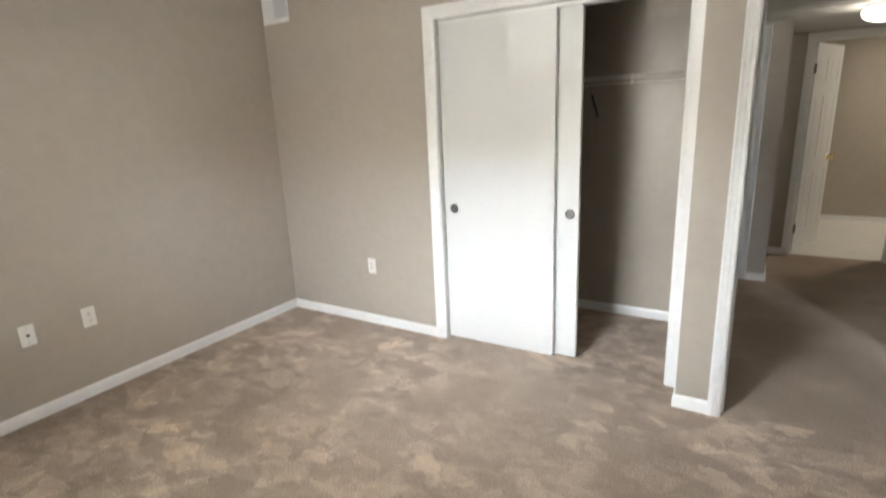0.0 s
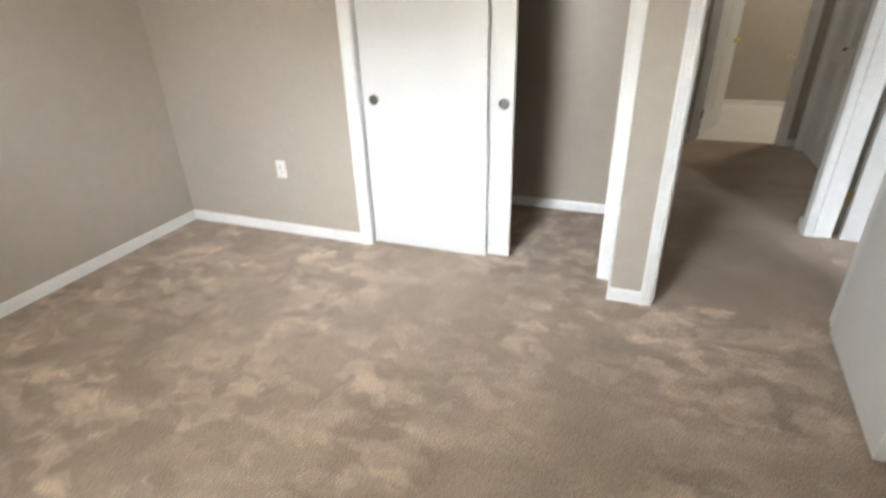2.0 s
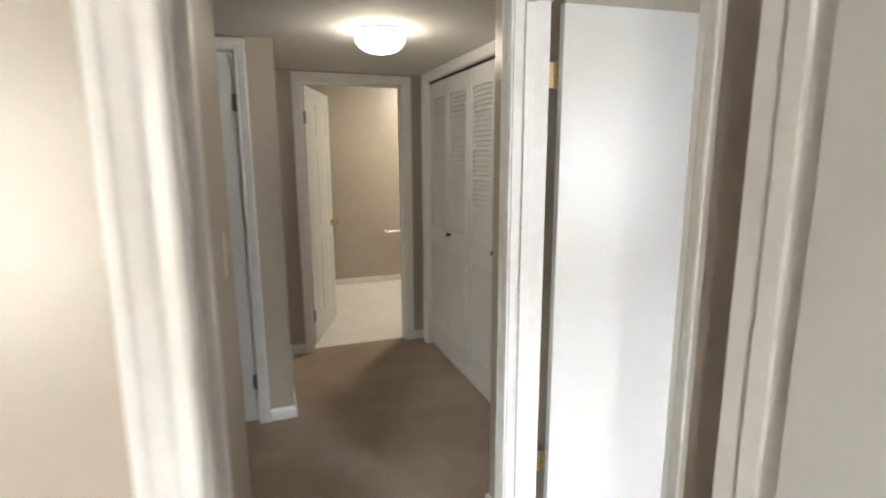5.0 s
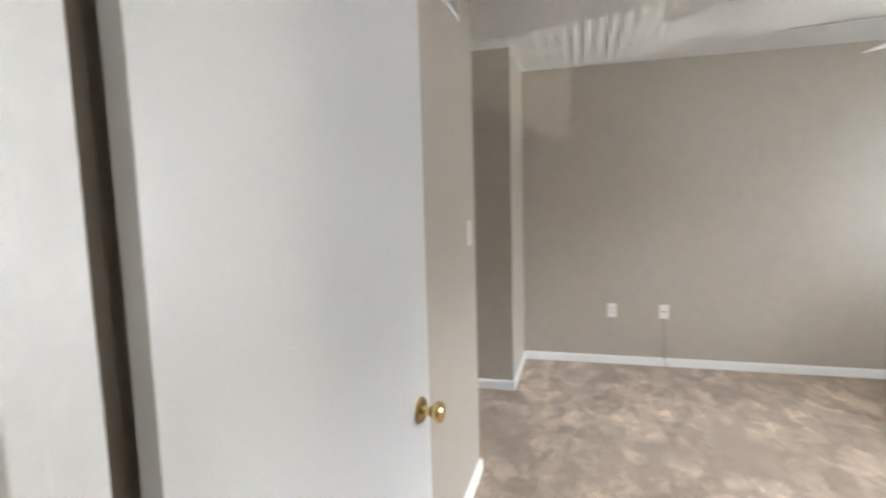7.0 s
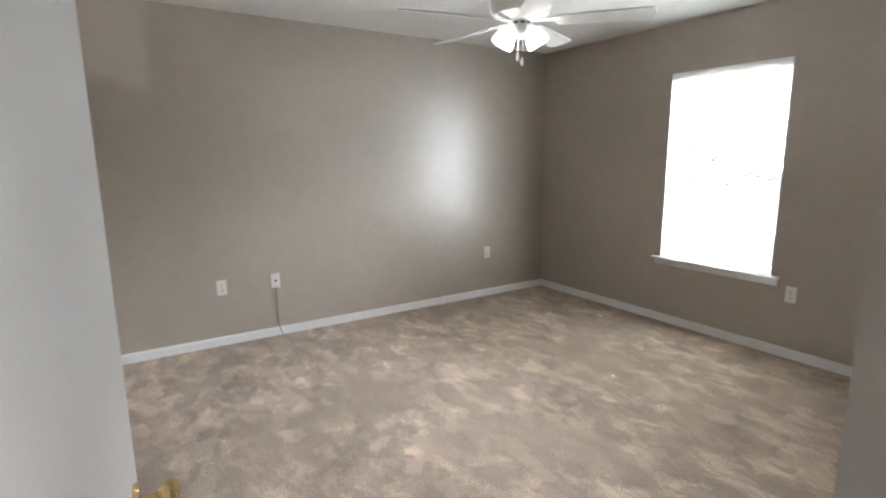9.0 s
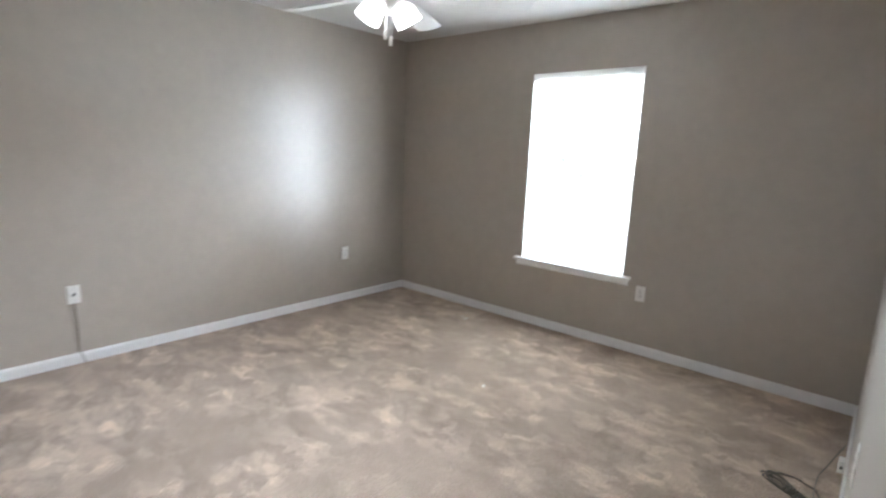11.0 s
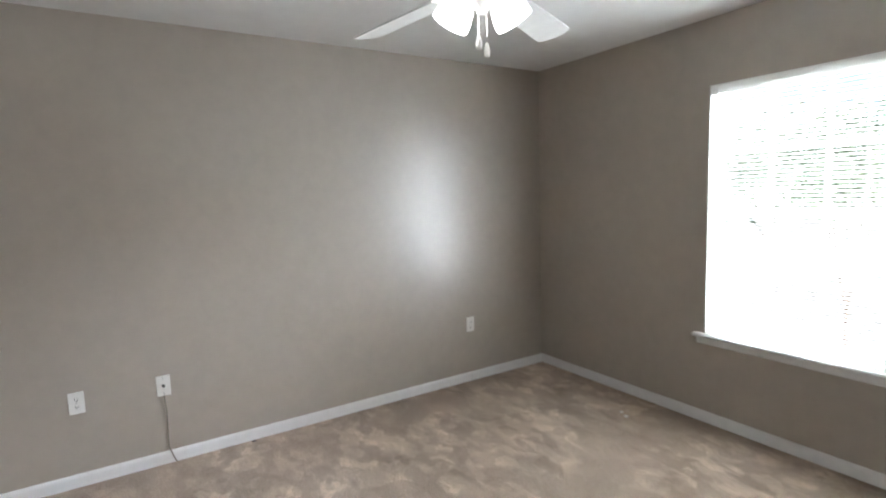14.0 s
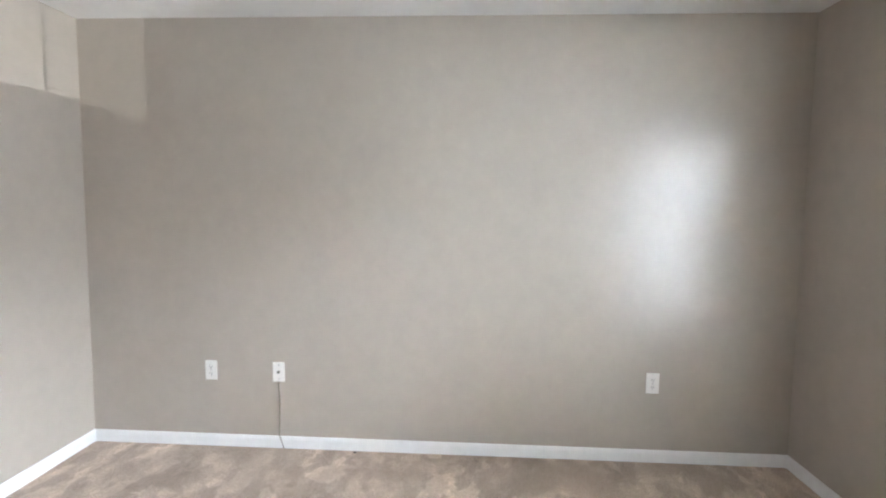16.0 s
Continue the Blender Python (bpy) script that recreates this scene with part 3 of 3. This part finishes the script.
def window(name, x0, x1):
    root = thing(name, "white double-hung window behind lowered blinds", "window", kind="structure")
    mid = (ZS + ZT) / 2

    def bar(n, *b, bevel=0.003):
        bm = bmesh.new()
        box(bm, *b, bevel=bevel)
        return part(n, bm, FRAME, root)

    for u in (x0, x1 - 0.035):
        bar("window_frame", u, u + 0.035, -3.162, -3.10, ZS, ZT)
    for z in (ZS, ZT - 0.035):
        bar("window_frame", x0 + 0.035, x1 - 0.035, -3.162, -3.10, z, z + 0.035)
    bar("meeting_rail", x0 + 0.035, x1 - 0.035, -3.150, -3.11, mid - 0.02, mid + 0.02)
    for z0, z1, y in ((ZS + 0.035, mid - 0.02, -3.125), (mid + 0.02, ZT - 0.035, -3.14)):
        bm = bmesh.new()
        box(bm, x0 + 0.036, x1 - 0.036, y - 0.002, y + 0.002, z0, z1)
        p = part("pane", bm, GLASS, root, "clear glass pane")
        p.visible_shadow = False
    # slim glazing bars, three panes by two in each sash
    for z0, z1, y in ((ZS + 0.035, mid - 0.02, -3.125), (mid + 0.02, ZT - 0.035, -3.14)):
        for k in (1, 2):
            u = x0 + 0.035 + (x1 - x0 - 0.07) * k / 3
            bar("muntin", u - 0.008, u + 0.008, y + 0.003, y + 0.013, z0, z1, bevel=0.002)
        zm = (z0 + z1) / 2
        bar("muntin", x0 + 0.036, x1 - 0.036, y + 0.004, y + 0.012, zm - 0.008, zm + 0.008, bevel=0.002)
    # white lining of the opening
    for u in (x0, x1 - 0.006):
        bar("jamb_liner", u, u + 0.006, -3.099, -3.043, ZS + 0.004, ZT, bevel=0.001)
    bar("head_liner", x0 + 0.007, x1 - 0.007, -3.099, -3.043, ZT - 0.006, ZT, bevel=0.001)
    # stool with rounded nose, and apron below it
    bm = bmesh.new()
    prism(bm, [(-3.10, 0), (-3.012, 0), (-3.004, 0.006), (-3.002, 0.012), (-3.006, 0.018), (-3.014, 0.022), (-3.10, 0.022)], x0 - 0.06, x1 + 0.06, lambda p, q, s: (s, p, ZS - 0.018 + q))
    part("window_sill", bm, TRIM, root)
    bm = bmesh.new()
    prism(bm, [(-3.045, 0), (-3.036, 0), (-3.030, 0.010), (-3.028, 0.045), (-3.045, 0.045)], x0 - 0.045, x1 + 0.045, lambda p, q, s: (s, p, ZS - 0.063 + q))
    part("apron", bm, TRIM, root)
    return root


def blind(x0, x1):
    root = thing("window_blind", "white horizontal slatted blind, lowered with slats open", "window blind")
    bm = bmesh.new()
    box(bm, x0 + 0.012, x1 - 0.012, -3.090, -3.052, ZT - 0.046, ZT - 0.009, 0.002)
    part("headrail", bm, BLIND, root)
    bm = bmesh.new()
    box(bm, x0 + 0.010, x1 - 0.010, -3.047, -3.040, ZT - 0.058, ZT - 0.007, 0.002)
    part("valance", bm, BLIND, root)
    bm = bmesh.new()
    n = 6
    w = x1 - x0 - 0.024
    top = [[bm.verts.new((s * w, -0.0125 + 0.025 * i / n, 0.0018 * (1 - (2 * i / n - 1) ** 2))) for i in range(n + 1)] for s in (0, 1)]
    low = [[bm.verts.new(v.co - Vector((0, 0, 0.0008))) for v in r] for r in top]
    for i in range(n):
        bm.faces.new((top[0][i], top[1][i], top[1][i + 1], top[0][i + 1]))
        bm.faces.new((low[0][i + 1], low[1][i + 1], low[1][i], low[0][i]))
    for a, b in ((0, n), (n, 0)):
        bm.faces.new((top[0][a], top[1][a], low[1][a], low[0][a]))
    slat = mesh("slat", bm, BLIND)
    z = ZS + 0.042
    while z < ZT - 0.065:
        shared("slat", slat, root, pose(x0 + 0.012, -3.071, z, -0.5 + random.uniform(-0.8, 0.8), random.uniform(-0.05, 0.05), 0))
        z += 0.0222
    bm = bmesh.new()
    box(bm, x0 + 0.012, x1 - 0.012, -3.085, -3.057, ZS + 0.008, ZS + 0.022, 0.003)
    part("bottom_rail", bm, BLIND, root)
    for u in (x0 + 0.12, x1 - 0.12):
        for y in (-3.0845, -3.0575):
            bm = bmesh.new()
            tube(bm, [(u, y, ZS + 0.02), (u, y, ZT - 0.03)], 0.0007, 5)
            part("ladder_cord", bm, BLIND, root)
    bm = bmesh.new()
    tube(bm, [(x1 - 0.05, -3.038, ZT - 0.03), (x1 - 0.045, -3.034, ZT - 0.66)], 0.004, 6)
    part("tilt_wand", bm, FRAME, root, "clear plastic tilt wand")
    return root


window("window_1", *W1)
window("window_2", *W2)
blind(*W1)
blind(*W2)

# ---- ceiling fan ----
FX, FY = 3.115, -1.03
fan = thing("ceiling_fan", "white five-blade ceiling fan with lit frosted shades", "ceiling fan", pose(FX, FY, 0))
bm = bmesh.new()
lathe(bm, [(0, H), (0.070, H), (0.070, H - 0.02), (0.045, H - 0.055), (0.014, H - 0.06), (0.014, 2.25), (0, 2.25)], n=28)
part("canopy", bm, FAN, fan, "white ceiling canopy and short rod", True)
bm = bmesh.new()
lathe(bm, [(0, 2.312), (0.05, 2.310), (0.128, 2.294), (0.148, 2.272), (0.153, 2.200), (0, 2.200)], n=36)
motor = part("motor_housing", bm, FANBAND, fan, "dark grey vented motor housing", True)
bm = bmesh.new()
for i in range(30):
    box(bm, 0.1505, 0.1540, -0.007, 0.007, 2.212, 2.254, 0, pose(0, 0, 0, 0, 0, i * 12))
part("vent_slot", bm, SLOT, motor, "dark vent slots round the motor")
bm = bmesh.new()
lathe(bm, [(0.153, 2.199), (0.158, 2.188), (0.154, 2.164), (0.142, 2.130), (0.105, 2.114), (0.06, 2.104), (0, 2.102)], n=36)
part("motor_dish", bm, FAN, fan, "white flared lower motor cover", True)
bm = bmesh.new()
outline = [(0.0, -0.048), (0.10, -0.055), (0.42, -0.066)] + [(0.445 + 0.032 * math.sin(a), -0.066 * math.cos(a)) for a in [i * math.pi / 10 for i in range(11)]] + [(0.42, 0.066), (0.10, 0.055), (0.0, 0.048)]
prism(bm, outline, -0.003, 0.003, lambda p, q, s: (0.18 + p, q, s))
BLADE_MESH = mesh("blade", bm, BLADE)
bm = bmesh.new()
prism(bm, [(0.07, -0.016), (0.14, -0.012), (0.19, -0.036), (0.235, -0.03), (0.252, 0), (0.235, 0.03), (0.19, 0.036), (0.14, 0.012), (0.07, 0.016)], 0.0035, 0.0075, lambda p, q, s: (p, q, s))
IRON_MESH = mesh("blade_iron", bm, FAN)
for i in range(5):
    b = shared("blade", BLADE_MESH, fan, pose(0, 0, 2.098, 0, 0, 8 + 72 * i) @ pose(0, 0, 0, -12))
    shared("blade_iron", IRON_MESH, b, Matrix())
bm = bmesh.new()
lathe(bm, [(0, 2.104), (0.042, 2.102), (0.050, 2.090), (0.050, 2.055), (0.040, 2.035), (0.02, 2.025), (0.012, 2.010), (0, 2.008)], n=28)
kit = part("light_kit", bm, FAN, fan, "white light kit hub", True)
bm = bmesh.new()
for a in (110, 150, 190):
    box(bm, 0.049, 0.0515, -0.012, 0.012, 2.083, 2.094, 0, pose(0, 0, 0, 0, 0, a))
part("hub_slot", bm, SLOT, kit, "dark slots in the switch hub")
for i in range(2):
    m = pose(0, 0, 2.078, 0, 0, 56 + 180 * i) @ pose(0.036, 0, 0.012, 0, 150)
    bm = bmesh.new()
    lathe(bm, [(0, 0), (0.020, 0), (0.020, 0.030), (0.024, 0.035), (0, 0.036)], m, 18)
    part("socket", bm, FAN, kit, "", True)
    bm = bmesh.new()
    lathe(bm, [(0.022, 0.030), (0.033, 0.043), (0.047, 0.064), (0.055, 0.092), (0.058, 0.122), (0.055, 0.122), (0.051, 0.092), (0.043, 0.066), (0.029, 0.046), (0.0, 0.044)], m, 24)
    part("shade", bm, OPAL_FAN, kit, "lit frosted bell glass shade", True)
for k, (x, y, z) in enumerate(((0.007, 0.009, 1.920), (-0.008, -0.010, 1.895))):
    bm = bmesh.new()
    tube(bm, [(x, y, 2.03), (x, y, z + 0.03)], 0.0013, 5)
    chain = part("pull_chain", bm, CHROME, fan, "thin metal pull chain")
    bm = bmesh.new()
    lathe(bm, [(0, 0.032), (0.004, 0.03), (0.009, 0.012), (0.009, -0.008), (0.005, -0.012), (0, -0.012)], Matrix.Translation((x, y, z)), 12)
    part("fob", bm, PLATE, chain, "white bell-shaped fob", True)

# ---- hall ceiling light ----
hl = thing("ceiling_light", "lit white mushroom glass flush ceiling light", "ceiling light", pose(0.66, 1.85, 0))
bm = bmesh.new()
lathe(bm, [(0, HH), (0.100, HH), (0.104, HH - 0.010), (0.098, HH - 0.021), (0.07, HH - 0.022), (0, HH - 0.022)], n=32)
part("base", bm, FAN, hl, "white painted metal base", True)
bm = bmesh.new()
lathe(bm, [(0.092, HH - 0.022), (0.108, HH - 0.027), (0.119, HH - 0.040), (0.118, HH - 0.056), (0.104, HH - 0.079), (0.077, HH - 0.097), (0.041, HH - 0.108), (0, HH - 0.110)], n=36)
g = part("glass_shade", bm, OPAL, hl, "lit opal glass bowl", True)
g.visible_shadow = False

# ---- wall plates ----


def plate(bm):
    box(bm, -0.035, 0.035, -0.006, 0, -0.0575, 0.0575, 0.002)


def outlet(m, label="white duplex outlet plate on a greige wall"):
    root = thing("outlet", label, "outlet", m, "outlets")
    bm = bmesh.new()
    plate(bm)
    part("cover_plate", bm, PLATE, root)
    for z in (0.0195, -0.0195):
        bm = bmesh.new()
        prism(bm, [(0.0165 * math.cos(a), max(-0.0125, min(0.0125, 0.0165 * math.sin(a)))) for a in [k * math.tau / 20 for k in range(20)]], -0.0085, -0.004, lambda p, q, s: (p, s, q + z))
        face = part("receptacle", bm, PLATE, root)
        bm = bmesh.new()
        box(bm, -0.0075, -0.0052, -0.0092, -0.0083, z - 0.004, z + 0.007)
        box(bm, 0.0052, 0.0075, -0.0092, -0.0083, z - 0.004, z + 0.006)
        box(bm, -0.0025, 0.0025, -0.0092, -0.0083, z - 0.0105, z - 0.006)
        part("slots", bm, SLOT, face, "dark plug slots")
    bm = bmesh.new()
    lathe(bm, [(0, 0.0075), (0.0025, 0.007), (0.003, 0.005)], pose(0, 0, 0, 90), 10)
    part("screw", bm, PEWTER, root)
    return root


def jack(m, label):
    root = thing("cable_jack", label, "wall jack", m)
    bm = bmesh.new()
    plate(bm)
    part("cover_plate", bm, PLATE, root)
    bm = bmesh.new()
    lathe(bm, [(0.0085, -0.001), (0.0085, 0.009), (0.0065, 0.009), (0.006, 0.016), (0.0045, 0.016), (0.0035, 0.010), (0, 0.010)], pose(0, 0, 0, 90), 14)
    part("connector", bm, DARK, root, "small dark connector")
    for z in (0.042, -0.042):
        bm = bmesh.new()
        lathe(bm, [(0, 0.0075), (0.0025, 0.007), (0.003, 0.005)], pose(0, 0, z, 90), 10)
        part("screw", bm, PEWTER, root)
    return root


def switch(m, label):
    root = thing("light_switch", label, "light switch", m, "light switches")
    bm = bmesh.new()
    plate(bm)
    part("cover_plate", bm, PLATE, root)
    bm = bmesh.new()
    box(bm, -0.005, 0.005, -0.0075, -0.005, -0.012, 0.012, 0.0008)
    box(bm, -0.0035, 0.0035, -0.017, -0.004, -0.004, 0.004, 0.001, pose(0, 0, 0, -28))
    part("toggle", bm, PLATE, root)
    for z in (0.030, -0.030):
        bm = bmesh.new()
        lathe(bm, [(0, 0.0075), (0.0025, 0.007), (0.003, 0.005)], pose(0, 0, z, 90), 10)
        part("screw", bm, PEWTER, root)
    return root


outlet(pose(-3.19, -1.54, 0.472, 0, 0, 90))
jack(pose(-3.19, -1.84, 0.475, 0, 0, 90), "ivory cable jack plate on a greige wall")
outlet(pose(-2.335, 0, 0.455))
outlet(pose(5.035, 0.22, 0.452, 0, 0, -90))
jack(pose(5.035, -0.18, 0.452, 0, 0, -90), "white cable jack plate with a hanging cable")
outlet(pose(5.035, -2.295, 0.452, 0, 0, -90))
outlet(pose(2.56, -3.045, 0.455, 0, 0, 180), "white outlet plate under the window sill")
outlet(pose(1.25, -1.2, 0.57, 0, 0, 90))
switch(pose(-0.035, 0.69, 1.266, 0, 0, 90), "white toggle switch plate in the hallway")
switch(pose(2.985, 0.975, 1.255), "white toggle switch plate near a wall corner")

# ---- air vents ----


def vent(m, w, h, label, open_from):
    """Register facing -y; the fins past open_from (a share of the width) stand open."""
    root = thing("air_vent", label, "air vent", m, "air vents")
    bm = bmesh.new()
    e = 0.024
    for b in ((-w / 2, w / 2, 0, e), (-w / 2, w / 2, h - e, h), (-w / 2, -w / 2 + e, e, h - e), (w / 2 - e, w / 2, e, h - e)):
        box(bm, b[0], b[1], -0.009, 0, b[2], b[3], 0.002)
    part("frame", bm, TRIM, root)
    # flat near-black sheet; the duct's shade is put into its colour
    bm = bmesh.new()
    box(bm, -w / 2 + e, w / 2 - e, -0.0015, 0, e, h - e)
    part("backing", bm, SHADOW, root, "dark sheet painted as the duct's shade")
    n = int((w - 2 * e) / 0.0135)
    for i in range(n):
        x = -w / 2 + e + (i + 0.5) * (w - 2 * e) / n
        bm = bmesh.new()
        box(bm, -0.0075, 0.0075, -0.0006, 0.0006, e, h - e, 0, pose(x, -0.0055, 0, 0, 0, 82 if (i + 0.5) / n > open_from else 12))
        part("fin", bm, TRIM, root)
    return root


vent(pose(-3.045, 0, 2.208), 0.26, 0.20, "white air register with half its fins open", 0.45)
vent(pose(2.645, 0.975, 2.16), 0.41, 0.20, "white air register high on the wall", 0.3)

# ---- cables ----
bm = bmesh.new()
tube(bm, [(5.030, -0.180, 0.398), (5.026, -0.181, 0.36), (5.026, -0.186, 0.29), (5.027, -0.184, 0.21), (5.029, -0.182, 0.14), (5.028, -0.180, 0.092), (5.019, -0.184, 0.080), (5.0185, -0.194, 0.05), (5.018, -0.204, 0.018), (5.012, -0.212, 0.004)], 0.0035, 8)
tagged(part("wall_cable", bm, CABLE_PALE, smooth=True), "grey cable hanging from a jack to the carpet", "cable")
hank = thing("cable_coil", "dark loose hank of phone cable on the carpet", "cable", pose(1.42, -1.915, 0, 0, 0, 141))
rng = random.Random(5)
bm = bmesh.new()
pts = []
for k in range(6):
    half, wide, lift = rng.uniform(0.125, 0.165), rng.uniform(0.024, 0.055), 0.005 + 0.004 * k
    skew = rng.uniform(-0.012, 0.012)
    for j in range(20):
        a = j * math.tau / 20
        pinch = 0.35 + 0.65 * abs(math.cos(a))
        pts.append((half * math.cos(a), wide * math.sin(a) * pinch + skew * math.cos(a), lift + 0.003 * math.sin(2 * a + k)))
tube(bm, pts, 0.0027, 6)
part("loops", bm, CABLE, hank, "", True)
bm = bmesh.new()
tube(bm, [(0.016 * math.sin(i * 0.9) * 0.15 + 0.0026 * i - 0.03, 0.024 * math.cos(i * 0.9), 0.017 + 0.014 * math.sin(i * 0.9)) for i in range(26)], 0.0034, 6)
part("tie", bm, CABLE, hank, "cable end wound round the hank", True)
bm = bmesh.new()
tube(bm, [(-0.13, 0.01, 0.012), (-0.145, 0.06, 0.008), (-0.10, 0.115, 0.006), (-0.01, 0.13, 0.006), (0.06, 0.09, 0.006), (0.09, 0.03, 0.016)], 0.0034, 6)
part("loose_loop", bm, CABLE, hank, "", True)
bm = bmesh.new()
tube(bm, [(1.345, -1.90, 0.012), (1.350, -1.98, 0.006), (1.352, -2.08, 0.006), (1.348, -2.17, 0.010), (1.325, -2.24, 0.032), (1.295, -2.35, 0.060), (1.268, -2.46, 0.074)], 0.0032, 6)
tagged(part("phone_cable", bm, CABLE_PALE, smooth=True), "thin grey phone cable rising to the baseboard", "cable")
box_thing = thing("phone_jack", "small white surface phone jack on the baseboard", "wall jack", pose(1.263, -2.21, 0.045))
bm = bmesh.new()
box(bm, 0, 0.026, -0.028, 0.028, 0, 0.06, 0.005)
part("housing", bm, PLATE, box_thing)
bm = bmesh.new()
box(bm, 0.008, 0.018, 0.0275, 0.029, 0.022, 0.034)
part("socket", bm, SLOT, box_thing, "dark phone socket")

# bits of lint on the carpet
for x, y, r in ((3.90, -2.708, 0.014), (3.96, -2.74, 0.009), (3.013, -1.783, 0.011), (5.0, -0.632, 0.010)):
    bm = bmesh.new()
    bmesh.ops.create_icosphere(bm, subdivisions=2, radius=r)
    for v in bm.verts:
        v.co += Vector(noise.noise_vector(v.co * 90 + Vector((x, y, 0)))) * r * 0.5
        v.co.z = v.co.z * 0.35 + r * 0.3
    tagged(part("lint", bm, PLATE if x < 4.9 else DARK, smooth=True), "small scrap of lint on the carpet", "lint").location = (x, y, 0)

# ---- bathroom ----
holder = thing("paper_holder", "chrome toilet paper holder on the bathroom wall", "paper holder", pose(1.575, 5.25, 0.615))
for x in (-0.10, 0.10):
    bm = bmesh.new()
    lathe(bm, [(0, 0), (0.022, 0), (0.022, 0.006), (0.011, 0.010), (0.010, 0.055), (0.014, 0.060), (0.014, 0.075), (0, 0.076)], pose(x, 0, 0, 90), 16)
    part("post", bm, CHROME, holder, "", True)
bm = bmesh.new()
tube(bm, [(-0.10, -0.066, 0), (0.10, -0.066, 0)], 0.010, 12)
part("bar", bm, CHROME, holder, "", True)
# fixture added out of view to go with the bathroom lamp
bath_light = thing("bathroom_light", "unseen lit white bar light, added on the bathroom ceiling", "ceiling light", pose(1.9, 4.4, H))
bm = bmesh.new()
box(bm, -0.3, 0.3, -0.13, 0.13, -0.06, 0, 0.01)
part("housing", bm, FAN, bath_light)
bm = bmesh.new()
box(bm, -0.27, 0.27, -0.11, 0.11, -0.075, -0.061, 0.005)
part("diffuser", bm, OPAL, bath_light, "lit white diffuser")

# ---- planting outside the window ----
LEAF = material("leaf", (0.12, 0.15, 0.09), 0.5, grain=0.3, grain_scale=8)
# thin leaves pass sunlight
lt = LEAF.node_tree
through_leaf, leaf_blend = lt.nodes.new("ShaderNodeBsdfTranslucent"), lt.nodes.new("ShaderNodeMixShader")
through_leaf.inputs["Color"].default_value = (0.28, 0.32, 0.23, 1)
leaf_blend.inputs["Fac"].default_value = 0.5
lt.links.new(lt.nodes["Principled BSDF"].outputs[0], leaf_blend.inputs[1])
lt.links.new(through_leaf.outputs[0], leaf_blend.inputs[2])
lt.links.new(leaf_blend.outputs[0], lt.nodes["Material Output"].inputs["Surface"])
BARK = material("bark", (0.12, 0.09, 0.065), 0.9, grain=0.3, grain_scale=30)


def leafy(name, label, x, y, crown, spread, leaves, size, limbs, seed):
    """A plant on the ground: tapered limbs, and a ragged crown of single leaves."""
    rng = random.Random(seed)
    root = thing(name, label, name, pose(x, y, GZ))
    bm = bmesh.new()
    tips = []
    for k in range(limbs):
        a = k * math.tau / limbs + rng.uniform(-0.3, 0.3)
        tip = Vector((spread * 0.7 * math.cos(a), spread * 0.7 * math.sin(a), crown + rng.uniform(-0.2, 0.5) * spread))
        tips.append(tip)
        r = 0.002 * crown
        pts = [Vector((0, 0, 0)), Vector((0.01 * math.cos(a), 0.01 * math.sin(a), crown * 0.72)), tip * 0.6 + Vector((0, 0, crown * 0.32)), tip]
        for p, q, w in zip(pts, pts[1:], (r, r * 0.7, r * 0.4)):
            tube(bm, [p, q], w, 6)
    part("trunk", bm, BARK, root)
    verts, faces = [], []
    for k in range(leaves):
        c0 = rng.choice(tips)
        d = Vector((rng.gauss(0, 1), rng.gauss(0, 1), rng.gauss(0, 0.9))).normalized()
        c = c0 + d * spread * 0.62 * rng.uniform(0.2, 1.0) * (1 + 0.5 * noise.noise(d * 2.5 + c0))
        q = Euler((rng.uniform(0, 6), rng.uniform(0, 6), rng.uniform(0, 6))).to_matrix()
        l = size * rng.uniform(0.6, 1.2)
        base = len(verts)
        verts += [tuple(c + q @ Vector(p) * l) for p in ((-1, 0, 0), (0, -0.45, 0.1), (1, 0, 0), (0, 0.45, 0.1))]
        faces.append((base, base + 1, base + 2, base + 3))
    d = bpy.data.meshes.new("foliage")
    d.from_pydata(verts, [], faces)
    d.materials.append(LEAF)
    f = new("foliage", d)
    f.parent = root
    tagged(f, kind="stuff")


leafy("shrub", "green leafy shrub outside the window", 3.86, -5.9, 4.35, 0.5, 1100, 0.045, 5, 4)
for k, (x, y, crown) in enumerate(((4.7, -10.6, 4.2), (6.5, -9.9, 3.9), (8.5, -11.2, 4.6), (2.6, -12.5, 4.8), (-5.6, -11.5, 4.4))):
    leafy("tree", "leafy green tree beyond the window", x, y, crown * 0.76 + 1.6, 1.2, 1500, 0.09, 7, 11 + k)
